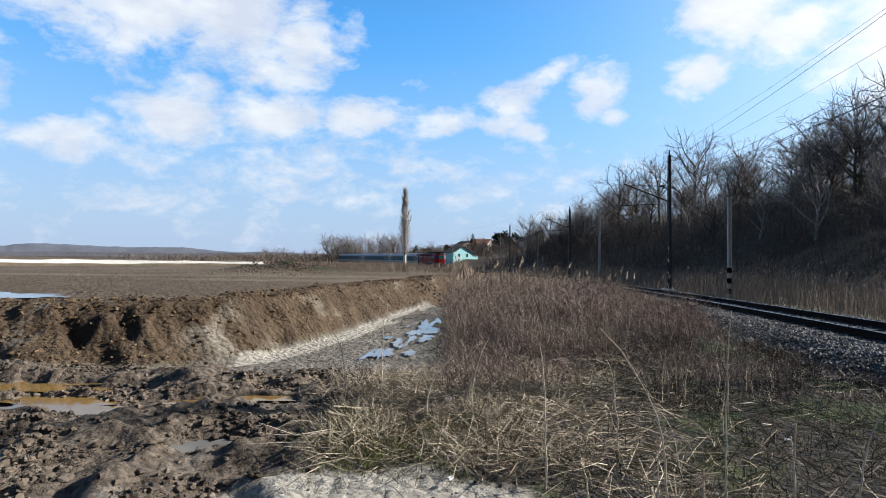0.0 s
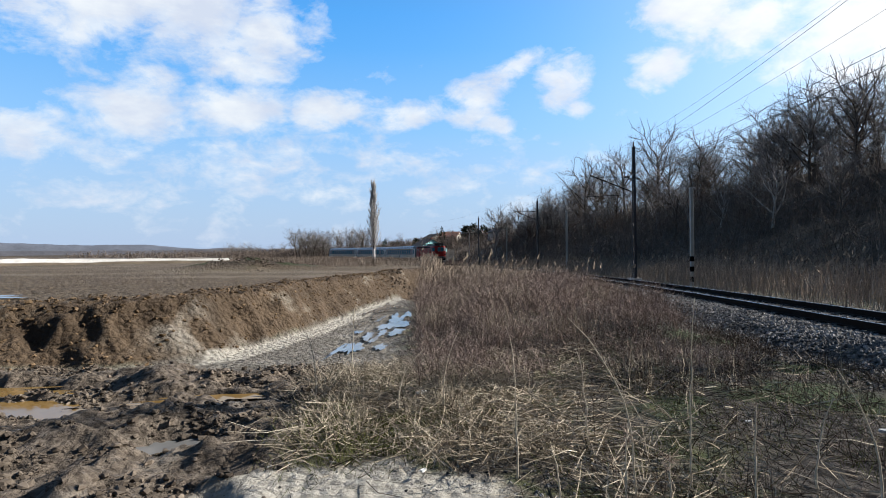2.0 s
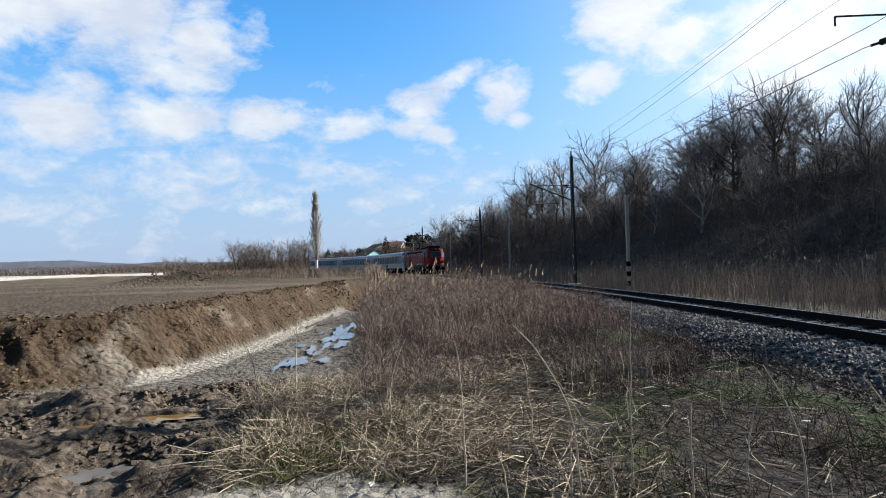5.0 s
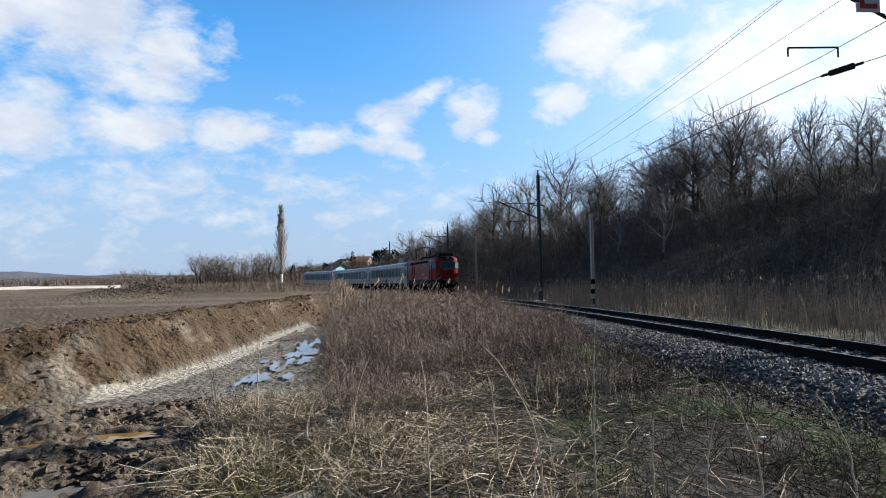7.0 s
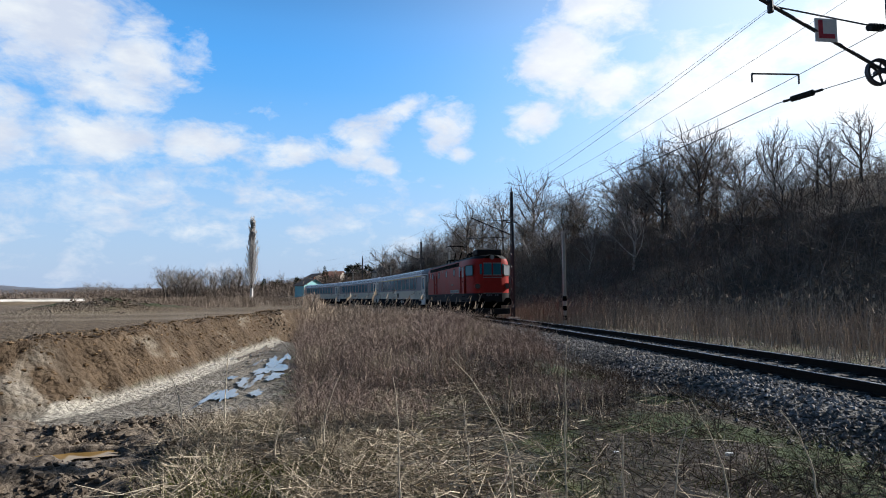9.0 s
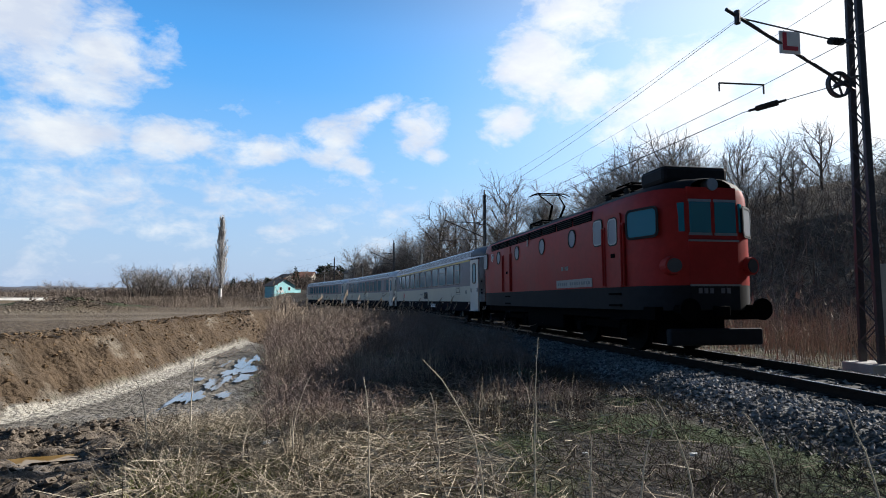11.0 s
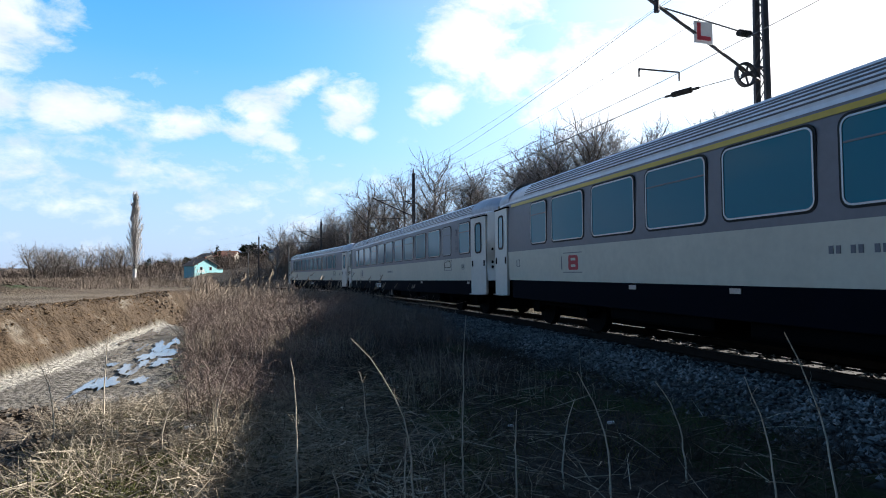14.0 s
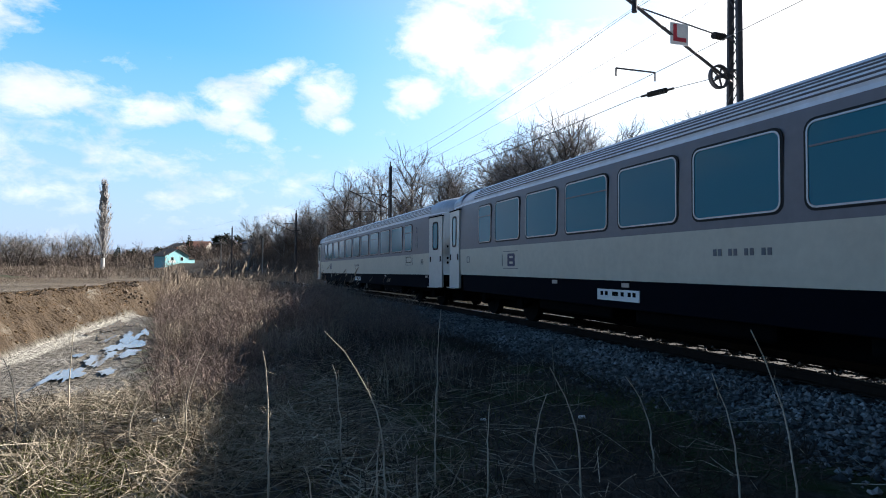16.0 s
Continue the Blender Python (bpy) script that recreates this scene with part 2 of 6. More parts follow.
def zones(x, y):
    """Ground height and the share of field, bank, ditch, mud and ballast at places in the plan."""
    x, y = np.asarray(x, float), np.asarray(y, float)
    s, d = line_coords(x, y)
    zt = np.interp(s, LINE_S, LINE_Z)
    far = np.hypot(x, y)
    out = beyond_crest(x, y) + (fbm(x, y, 1.3, 3) - 0.5) * 0.5
    # verge beside the track
    side = zt - 0.42 + (fbm(x, y, 3.0, 4) - 0.5) * 0.22
    side += 0.35 * smooth(0.6, 3.0, x) * smooth(7, 13, y) * (1 - smooth(24, 45, y)) * smooth(2.8, 5.0, -d)
    side = np.where(y < 8, np.maximum(side, -0.36 + (fbm(x, y, 2.0, 4) - 0.5) * 0.12), side)
    # churned mud before the bank, the wet cut beyond it
    mud = smooth(0.2, 1.2, -x - 0.10 * y + 0.4 * fbm(x, y, 1.5, 2)) * (1 - smooth(8.8, 10.2, y)) * smooth(-0.5, 0.4, -out)
    clod = np.abs(fbm(x, y, 0.75, 3) - 0.5) * 2
    zm = -0.50 + 0.30 * (fbm(x, y, 1.5, 3) - 0.45) + 0.22 * clod * fbm(x, y, 2.3, 2) + 0.17 * (fbm(x, y, 0.5, 3, 0.6) - 0.5) + 0.12 * (1 - np.abs(2 * vnoise(x, y + 0.3 * x, 0.7) - 1)) ** 2 + 0.09 * (vnoise(x, y, 0.15) - 0.5)
    cut = smooth(8.6, 10.0, y) * (1 - smooth(23.5, 25.5, y)) * (1 - smooth(-0.55, 0.15, x - 0.012 * (y - 10) + 0.35 * (fbm(x, y, 0.9, 3) - 0.5)))
    zc = -0.62 + 0.05 * (fbm(x, y, 1.2, 3) - 0.5)
    for px, py, ax, ay in ((-4.4, 6.9, 1.5, 0.5), (-6.2, 7.9, 1.8, 0.42), (-2.6, 7.3, 1.0, 0.26), (-2.35, 5.6, 0.36, 0.24)):
        zm = zm - 0.22 * np.exp(-(((x - px) / ax) ** 2 + ((y - py) / ay) ** 2) ** 2)
    z = side * (1 - mud) + zm * mud
    z = z * (1 - cut) + zc * cut
    # field
    zf = 0.42 - 0.5 * smooth(18, 60, y) - 1.2 * smooth(60, 170, far) + 0.9 * smooth(40, 200, -x - 0.2 * y) + (fbm(x, y, 9.0, 4) - 0.5) * 0.16
    zf += 0.10 * (fbm(x, y, 0.5, 3) - 0.5)
    foot = 0.9 + 0.5 * smooth(12, 9, y)
    w = np.clip((out + foot) / foot, 0, 1)
    rough = (fbm(x * 1.0, y, 0.55, 5, 0.65) - 0.5) * 0.33 * np.sin(np.pi * np.clip(w, 0.04, 1.0)) + (fbm(x, y, 0.8, 4, 0.6) - 0.45) * 0.34 * smooth(0.6, 1.0, w) * (1 - smooth(0.2, 1.6, out))
    rough += (vnoise(x * 0.8 + y, x * 0.15, 0.28) - 0.5) * 0.16 * np.sin(np.pi * np.clip(w, 0.02, 1.0)) + (fbm(x, y, 0.25, 2) - 0.5) * 0.14 * smooth(0.05, 0.4, w) * (1 - smooth(0.3, 2.0, out))
    gone = smooth(30, 60, y)
    field = np.where(out > -foot, w, 0.0)
    z = z * (1 - field) + zf * field + rough * (1 - gone)
    # clods at the end of the cut
    heap = smooth(2.0, 0.0, np.abs(y - 25.6 - 0.5 * (x + 1))) * smooth(3.6, 0.6, np.abs(x + 0.2))
    z += heap * (0.4 * (fbm(x, y, 0.9, 3) - 0.52) - 0.10)
    z -= 0.55 * np.exp(-(((x - 0.2) / 0.7) ** 2 + ((y - 25.4) / 1.9) ** 2) ** 2)
    # a low dark mound on the field
    m2 = np.exp(-(((x + 8.6) / 3.4) ** 2 + ((y - 31 - 0.35 * (x + 8.6)) / 1.1) ** 2))
    z += m2 * (0.50 + 0.35 * fbm(x, y, 1.0, 3))
    # berm with pale ground far out on the field
    m3 = np.exp(-((y - 150 - 0.25 * (x + 90)) / 7.0) ** 2) * smooth(-38, -60, x)
    z += m3 * (0.9 + 0.5 * fbm(x, y, 6.0, 3))
    # ballast bed, cess and hill
    near = 1 - smooth(2.2, 3.6, np.abs(d))
    z = z * (1 - near) + (zt - 0.46) * near
    bed = 1 - smooth(1.95, 2.95, np.abs(d) + (fbm(x, y, 0.5, 2) - 0.5) * 0.25)
    z = z * (1 - bed) + (zt - 0.19) * bed
    reach = np.interp(s, (-300, -60, 0, 60, 120, 200, 280, 400), (9, 11, 11.5, 11.5, 10.5, 8.5, 4, 0))
    wide = np.interp(s, (0, 120, 200, 300), (24, 30, 70, 90))
    lift = smooth(0, 1, np.clip((d - 8.5) / wide, 0, 1))
    hill = reach * (0.65 * np.clip((d - 8.5) / wide, 0, 1) + 0.35 * lift) + 0.03 * np.clip(d - 40, 0, 120) * (reach > 1)
    hill += (fbm(x, y, 9.0, 4) - 0.5) * 2.4 * smooth(10, 24, d) * smooth(0, 6, reach)
    z = np.where(d > 2.5, z * (1 - smooth(3, 9, d)) + (zt - 0.5) * smooth(3, 9, d) + hill, z)
    away = smooth(500, 900, far)
    z = z * (1 - away) - 1.5 * away
    keep = 1 - smooth(0.0, 0.14, field)
    return z, field * (1 - bed) * (d < 0), mud * keep, cut * keep, bed, s, d, out

# ---- mesh helpers ----


def mesh_from(name, verts, faces, mat=None, smooth_shade=False):
    me = bpy.data.meshes.new(name)
    me.from_pydata([tuple(v) for v in verts], [], [tuple(f) for f in faces])
    if mat:
        me.materials.append(mat)
    if smooth_shade:
        me.polygons.foreach_set("use_smooth", [True] * len(me.polygons))
    me.update()
    return me


def quads_mesh(name, co, quads, mats, mat_index=None, smooth_shade=True):
    """A large mesh straight from arrays."""
    co, quads = np.asarray(co, np.float32), np.asarray(quads, np.int32)
    k = quads.shape[1]
    me = bpy.data.meshes.new(name)
    me.vertices.add(len(co))
    me.vertices.foreach_set("co", co.ravel())
    me.loops.add(quads.size)
    me.loops.foreach_set("vertex_index", quads.ravel())
    me.polygons.add(len(quads))
    me.polygons.foreach_set("loop_start", np.arange(0, quads.size, k, dtype=np.int32))
    me.polygons.foreach_set("loop_total", np.full(len(quads), k, np.int32))
    for m in mats:
        me.materials.append(m)
    if mat_index is not None:
        me.polygons.foreach_set("material_index", np.asarray(mat_index, np.int32))
    me.polygons.foreach_set("use_smooth", np.full(len(quads), smooth_shade))
    me.update(calc_edges=True)
    me.validate()
    return me


def box(bm, x0, x1, y0, y1, z0, z1, bevel=0.0, rot=None):
    """Adds a box, its edges rounded off by bevel."""
    made = bmesh.ops.create_cube(bm, size=1.0)["verts"]
    m = Matrix.Translation(((x0 + x1) / 2, (y0 + y1) / 2, (z0 + z1) / 2)) @ Matrix.Diagonal((abs(x1 - x0), abs(y1 - y0), abs(z1 - z0), 1))
    bmesh.ops.transform(bm, matrix=(rot @ m) if rot else m, verts=made)
    if bevel:
        edges = list({e for v in made for e in v.link_edges})
        bmesh.ops.bevel(bm, geom=edges, offset=bevel, segments=2, affect="EDGES", profile=0.5)
    return bm


def rod(bm, a, b, r, sides=6, r2=None):
    """A round bar from a to b."""
    a, b = Vector(a), Vector(b)
    w = (b - a)
    m = Matrix.Translation((a + b) / 2) @ w.to_track_quat("Z", "Y").to_matrix().to_4x4()
    bmesh.ops.create_cone(bm, cap_ends=True, segments=sides, radius1=r, radius2=r if r2 is None else r2, depth=w.length, matrix=m)
    return bm


def part(name, bm, mat, parent=None, label="", soft=False):
    me = bpy.data.meshes.new(name)
    if isinstance(bm, bmesh.types.BMesh):
        bmesh.ops.recalc_face_normals(bm, faces=bm.faces)
        bm.to_mesh(me)
        bm.free()
    else:
        me = bm
    if not me.materials:
        me.materials.append(mat)
    if soft:
        me.polygons.foreach_set("use_smooth", [True] * len(me.polygons))
    ob = new(name, me)
    if parent is not None:
        ob.parent = parent
    if label:
        ob["label"] = label
    return ob


def again(ob, name, m, parent):
    """Another part on the same mesh."""
    o = new(name, ob.data)
    o.parent = parent
    o.matrix_basis = m
    return o


def B():
    return bmesh.new()


# ---- ground ----


def axis(fine0, fine1, step, ends, grow=1.09):
    a = list(np.arange(fine0, fine1 + step / 2, step))
    st = step
    while a[-1] < ends[1]:
        st = min(st * grow, 120)
        a.append(a[-1] + st)
    st = step
    low = [a[0]]
    while low[-1] > ends[0]:
        st = min(st * grow, 120)
        low.append(low[-1] - st)
    return np.array(low[:0:-1] + a)


def ground_colour(n, pos):
    g = lambda name: n.add("ShaderNodeAttribute", attribute_name=name).outputs["Fac"]
    fine, mid, broad = n.noise(pos, 9.0, 6, 0.65), n.noise(pos, 1.6, 5, 0.6), n.noise(pos, 0.12, 5, 0.6)
    streak = n.noise(n.vmath("MULTIPLY", pos, (0.035, 0.22, 1)), 1.0, 4, 0.6)
    grain = n.noise(pos, 55.0, 4, 0.7)
    t = lambda v, a, b: n.ramp(v, (a, 0.0), (b, 1.0))
    # dry litter with green tufts on the verge
    c = n.mix(t(fine, 0.35, 0.65), (0.042, 0.035, 0.028), (0.15, 0.126, 0.097))
    c = n.mix(n.math("MULTIPLY", t(mid, 0.50, 0.62), 0.65), c, (0.085, 0.11, 0.03))
    # field earth with pale dry streaks
    f = n.mix(t(fine, 0.35, 0.65), (0.062, 0.046, 0.031), (0.185, 0.142, 0.096))
    f = n.mix(n.math("MULTIPLY", t(streak, 0.52, 0.64), 0.4), f, (0.28, 0.24, 0.185))
    f = n.mix(n.math("MULTIPLY", t(broad, 0.5, 0.7), 0.5), f, (0.10, 0.07, 0.048))
    c = n.mix(g("field"), c, f)
    # dug bank: ochre subsoil with pale sandy runs
    k = n.mix(t(mid, 0.35, 0.62), (0.066, 0.046, 0.029), (0.135, 0.096, 0.062))
    k = n.mix(t(fine, 0.42, 0.75), k, (0.055, 0.036, 0.021))
    sand = n.noise(n.vmath("MULTIPLY", pos, (1.0, 0.5, 1.0)), 0.9, 5, 0.6)
    k = n.mix(n.math("MULTIPLY", t(sand, 0.58, 0.68), 0.6), k, (0.32, 0.285, 0.23))
    c = n.mix(g("bank"), c, k)
    # mud
    mdc = n.mix(t(fine, 0.35, 0.65), (0.065, 0.051, 0.039), (0.235, 0.192, 0.150))
    mdc = n.mix(n.math("MULTIPLY", t(mid, 0.58, 0.7), 0.6), mdc, (0.28, 0.24, 0.19))
    c = n.mix(g("mud"), c, mdc)
    c = n.mix(g("cinder"), c, n.mix(t(fine, 0.35, 0.7), (0.022, 0.019, 0.017), (0.085, 0.072, 0.060)))
    c = n.mix(n.math("MULTIPLY", g("cinder"), t(n.noise(pos, 0.7, 3), 0.52, 0.60)), c, (0.035, 0.055, 0.016))
    # silt in the cut, with a pale scraped edge
    silt = n.mix(t(mid, 0.4, 0.6), (0.14, 0.125, 0.104), (0.23, 0.21, 0.178))
    c = n.mix(g("cut"), c, silt)
    c = n.mix(g("sand"), c, n.mix(t(fine, 0.35, 0.65), (0.36, 0.33, 0.275), (0.54, 0.505, 0.435)))
    # stones of the bed
    c = n.mix(g("bed"), c, n.mix(t(n.noise(pos, 16.0, 2), 0.4, 0.6), (0.05, 0.05, 0.05), (0.24, 0.235, 0.225)))
    # hillside litter
    h = n.mix(t(mid, 0.35, 0.65), (0.045, 0.035, 0.026), (0.105, 0.080, 0.055))
    c = n.mix(g("hill"), c, h)
    c = n.mix(g("pale"), c, n.mix(t(mid, 0.4, 0.6), (0.55, 0.53, 0.49), (0.8, 0.79, 0.76)))
    wet = n.math("MULTIPLY", n.math("ADD", g("mud"), g("cut")), t(mid, 0.62, 0.42))
    rough = n.math("SUBTRACT", 0.95, n.math("MULTIPLY", wet, 0.35))
    vor = n.add("ShaderNodeTexVoronoi", Scale=9.0)
    n.put(vor.inputs["Vector"], n.vmath("ADD", pos, n.vmath("MULTIPLY", n.add("ShaderNodeTexNoise", Scale=6.0).outputs[1], (0.2, 0.2, 0.2))))
    height = n.math("ADD", n.math("MULTIPLY", fine, 0.8), n.math("MULTIPLY", grain, 0.25))
    height = n.math("SUBTRACT", height, n.math("MULTIPLY", vor.outputs[0], 0.7))
    return c, (height, 1.0, 0.11), rough


m_ground = material("soil", ground_colour, 0.95, 0.0, 0.25)


def sand_spot(x, y):
    """1 on the trodden sandy patch before the verge."""
    return smooth(1.0, 0.75, ((x + 0.45) / 1.45) ** 2 + ((y - 3.3) / 1.6) ** 2 + (fbm(x, y, 0.5, 4) - 0.5) * 1.1)


def cinder_strip(x, y, d):
    """1 on the dark cinder soil beside the ballast."""
    return smooth(-7.4, -5.4, d + 1.2 * (fbm(x, y, 1.4, 3) - 0.5)) * smooth(-2.2, -2.6, d) * smooth(19, 12, y) * (d < 0)


def build_ground():
    xs = axis(-8.5, 3.5, 0.062, (-2600, 2600), 1.06)
    ys = axis(3.2, 14.0, 0.062, (-900, 3200), 1.055)
    X, Y = np.meshgrid(xs, ys)
    x, y = X.ravel(), Y.ravel()
    z, field, mud, cut, bed, s, d, out = zones(x, y)
    nx, ny = len(xs), len(ys)
    i = np.arange(nx * ny).reshape(ny, nx)
    quads = np.stack([i[:-1, :-1], i[:-1, 1:], i[1:, 1:], i[1:, :-1]], -1).reshape(-1, 4)
    me = quads_mesh("ground", np.stack([x, y, z], 1), quads, [m_ground])
    bank = smooth(0.02, 0.14, field) * smooth(1.1, 0.2, out) * (1 - smooth(34, 45, y)) * (x < 3)
    lip = smooth(1.50, 1.38, -out) * smooth(0.86, 0.93, -out) * smooth(9.6, 10.2, y) * (x > -3.8) * (1 - smooth(23, 25, y))
    spot = sand_spot(x, y)
    run = 0.6 * np.exp(-(((x + 4.3) / 0.7) ** 2 + ((y - 11.0) / 0.45) ** 2)) * smooth(0.42, 0.60, fbm(x, y, 0.5, 4))
    pale = smooth(0.5, 0.8, np.exp(-((y - 150 - 0.25 * (x + 90)) / 7.0) ** 2)) * smooth(-38, -60, x) * smooth(0.35, 0.55, fbm(x, y, 14, 3) + 0.1)
    hill = smooth(5.5, 10, d) * (np.hypot(x, y) < 900)
    cinder = np.maximum(cinder_strip(x, y, d), 0.85 * smooth(0.25, 0.6, np.exp(-(((x + 8.6) / 3.4) ** 2 + ((y - 31 - 0.35 * (x + 8.6)) / 1.1) ** 2))))
    for name, v in (("field", field), ("bank", bank), ("mud", mud), ("cut", cut), ("bed", bed),
                    ("sand", np.maximum(np.maximum(lip, spot), run)), ("pale", pale), ("hill", hill), ("cinder", cinder)):
        a = me.attributes.new(name, "FLOAT", "POINT")
        a.data.foreach_set("value", np.asarray(v, np.float32))
    return tagged(new("ground", me), "churned brown earth, dry verge and ballast strip", "ground", kind="structure")


build_ground()


def ground_z(x, y):
    return float(zones(np.array([x]), np.array([y]))[0][0])


# ---- railway track ----
m_rail = plain("rail_steel", (0.022, 0.016, 0.013), 0.9, 0.0, 0.4, 3.0, spec=0.08)
m_railtop = plain("rail_head", (0.55, 0.55, 0.56), 0.28, 1.0, 0.15, 3.0)
m_sleeper = plain("sleeper_wood", (0.02, 0.0165, 0.014), 0.9, 0.0, 0.5, 4.0, 0.4)


def sweep(profile, d0, s0, s1, step):
    """A closed profile (offset, height) drawn along the track."""
    ss = np.arange(s0, s1 + step / 2, step)
    verts, faces = [], []
    k = len(profile)
    for s in ss:
        for o, h in profile:
            p, _ = on_line(s, d0 + o)
            verts.append((p.x, p.y, p.z + h))
    for i in range(len(ss) - 1):
        for j in range(k):
            a, b = i * k + j, i * k + (j + 1) % k
            faces.append((a, b, b + k, a + k))
    return verts, faces


track = tagged(new("railway_track"), "single rusty railway track with dark sleepers on ballast", "railway track", kind="structure")
RAIL = ((-0.068, -0.165), (0.068, -0.165), (0.068, -0.15), (0.01, -0.135), (0.01, -0.045), (0.036, -0.036), (0.036, -0.004), (-0.036, -0.004), (-0.036, -0.036), (-0.01, -0.045), (-0.01, -0.135), (-0.068, -0.15))
HEAD = ((-0.033, -0.005), (0.033, -0.005), (0.028, 0.0), (-0.028, 0.0))
for side in (-0.753, 0.753):
    v, f = sweep(RAIL, side, -60, 300, 2.0)
    r = part("rail", mesh_from("rail", v, f, m_rail), m_rail, track)
    v, f = sweep(HEAD, side, -60, 300, 2.0)
    part("rail_head", mesh_from("rail_head", v, f, m_railtop), m_railtop, r, "worn shiny running surface")
bm = B()
box(bm, -1.3, 1.3, -0.13, 0.13, -0.32, -0.165, 0.012)
for o in (-0.753, 0.753):
    box(bm, o - 0.17, o + 0.17, -0.08, 0.08, -0.168, -0.15)
sleeper_mesh = None
for i in range(290):
    p, t = on_line(-30 + i * 0.62)
    m = Matrix.Translation(p) @ Matrix.Rotation(t - math.pi / 2, 4, "Z")
    if sleeper_mesh is None:
        first = part("sleeper", bm, m_sleeper, track)
        first.matrix_basis = m
        sleeper_mesh = first
    else:
        again(sleeper_mesh, "sleeper", m, track)

# ---- train ----
m_upper = plain("coach_grey_paint", (0.20, 0.185, 0.195), 0.5, 0.0, 0.16, 0.8, spec=0.25)
m_lower = plain("coach_beige_paint", (0.56, 0.51, 0.41), 0.5, 0.0, 0.14, 0.8, spec=0.25)
m_roof = plain("coach_roof_paint", (0.76, 0.81, 0.88), 0.36, 0.0, 0.22, 0.7)
m_door = plain("door_cream_paint", (0.58, 0.555, 0.50), 0.40, 0.0, 0.12, 1.0)
m_black = plain("underframe_black", (0.004, 0.004, 0.0045), 0.95, 0.0, 0.5, 3.0, spec=0.03)
m_skirt = plain("skirt_navy", (0.003, 0.004, 0.008), 0.85, 0.0, 0.3, 2.0, spec=0.04)
m_rubber = plain("rubber_black", (0.015, 0.015, 0.015), 0.8, 0.0, 0.3, 6.0)
m_alu = plain("window_frame_metal", (0.30, 0.31, 0.32), 0.35, 0.8, 0.2, 5.0)
m_dullalu = plain("dull_window_metal", (0.14, 0.15, 0.16), 0.5, 0.3, 0.2, 5.0)
m_yellow = plain("yellow_band_paint", (0.62, 0.40, 0.04), 0.45, 0.0, 0.15, 1.0)
m_red = plain("loco_red_paint", (0.34, 0.024, 0.020), 0.5, 0.0, 0.30, 0.6, spec=0.15)
m_locogrey = plain("loco_grey_paint", (0.018, 0.019, 0.022), 0.7, 0.0, 0.35, 0.8, spec=0.12)
m_redlogo = plain("logo_red", (0.45, 0.02, 0.03), 0.5)
m_navylogo = plain("logo_navy", (0.03, 0.035, 0.09), 0.5)
m_white = plain("white_paint", (0.75, 0.75, 0.73), 0.5, 0.0, 0.15)
m_mark = plain("faded_marking", (0.13, 0.13, 0.145), 0.5)
m_board = plain("side_board", (0.30, 0.285, 0.26), 0.6, 0.0, 0.3)
m_lamp = plain("lamp_glass", (0.05, 0.05, 0.055), 0.15)
m_dome = plain("roof_end_paint", (0.50, 0.54, 0.60), 0.5, 0.0, 0.3, 0.9)
m_sooty = plain("sooty_roof_end", (0.10, 0.11, 0.125), 0.6, 0.0, 0.45, 0.9)
# coach end colour darkened to hold the shade beside the locomotive
m_endshade = plain("shaded_end_paint", (0.16, 0.16, 0.16), 0.7, 0.0, 0.6, 0.8)
m_wheel = plain("wheel_steel", (0.008, 0.007, 0.007), 0.9, 0.0, 0.4, spec=0.05)


def glass_look(n, pos):
    f = n.add("ShaderNodeObjectInfo").outputs["Random"]
    return n.mix(f, (0.005, 0.155, 0.215), (0.035, 0.165, 0.22)), None, 0.08


m_glass = material("tinted_coach_glass", glass_look, 0.08, 0.0, 0.13)
m_frost = plain("frosted_glass", (0.16, 0.185, 0.22), 0.45, 0.0, 0.1)


def rounded(w, h, r, k=4):
    """Outline of a rounded rectangle, centred."""
    pts = []
    for cx, cy, a0 in ((w / 2 - r, h / 2 - r, 0), (-w / 2 + r, h / 2 - r, 90), (-w / 2 + r, -h / 2 + r, 180), (w / 2 - r, -h / 2 + r, 270)):
        for i in range(k + 1):
            a = radians(a0 + 90 * i / k)
            pts.append((cx + r * math.cos(a), cy + r * math.sin(a)))
    return pts


def slab(bm, pts, x0, x1):
    """An outline in (y, z) given a thickness along x."""
    a = [bm.verts.new((x0, p, q)) for p, q in pts]
    b = [bm.verts.new((x1, p, q)) for p, q in pts]
    bm.faces.new(a)
    bm.faces.new(b[::-1])
    for i in range(len(pts)):
        j = (i + 1) % len(pts)
        bm.faces.new((a[i], a[j], b[j], b[i]))
    return bm


def ring(bm, outer, inner, x0, x1):
    """A frame between two outlines of the same count, thick along x."""
    lo, li = [bm.verts.new((x0, p, q)) for p, q in outer], [bm.verts.new((x0, p, q)) for p, q in inner]
    ho, hi = [bm.verts.new((x1, p, q)) for p, q in outer], [bm.verts.new((x1, p, q)) for p, q in inner]
    k = len(outer)
    for i in range(k):
        j = (i + 1) % k
        for f in ((lo[i], lo[j], li[j], li[i]), (ho[i], hi[i], hi[j], ho[j]), (lo[i], ho[i], ho[j], lo[j]), (li[i], li[j], hi[j], hi[i])):
            bm.faces.new(f)
    return bm


def shift(pts, y, z):
    return [(a + y, b + z) for a, b in pts]


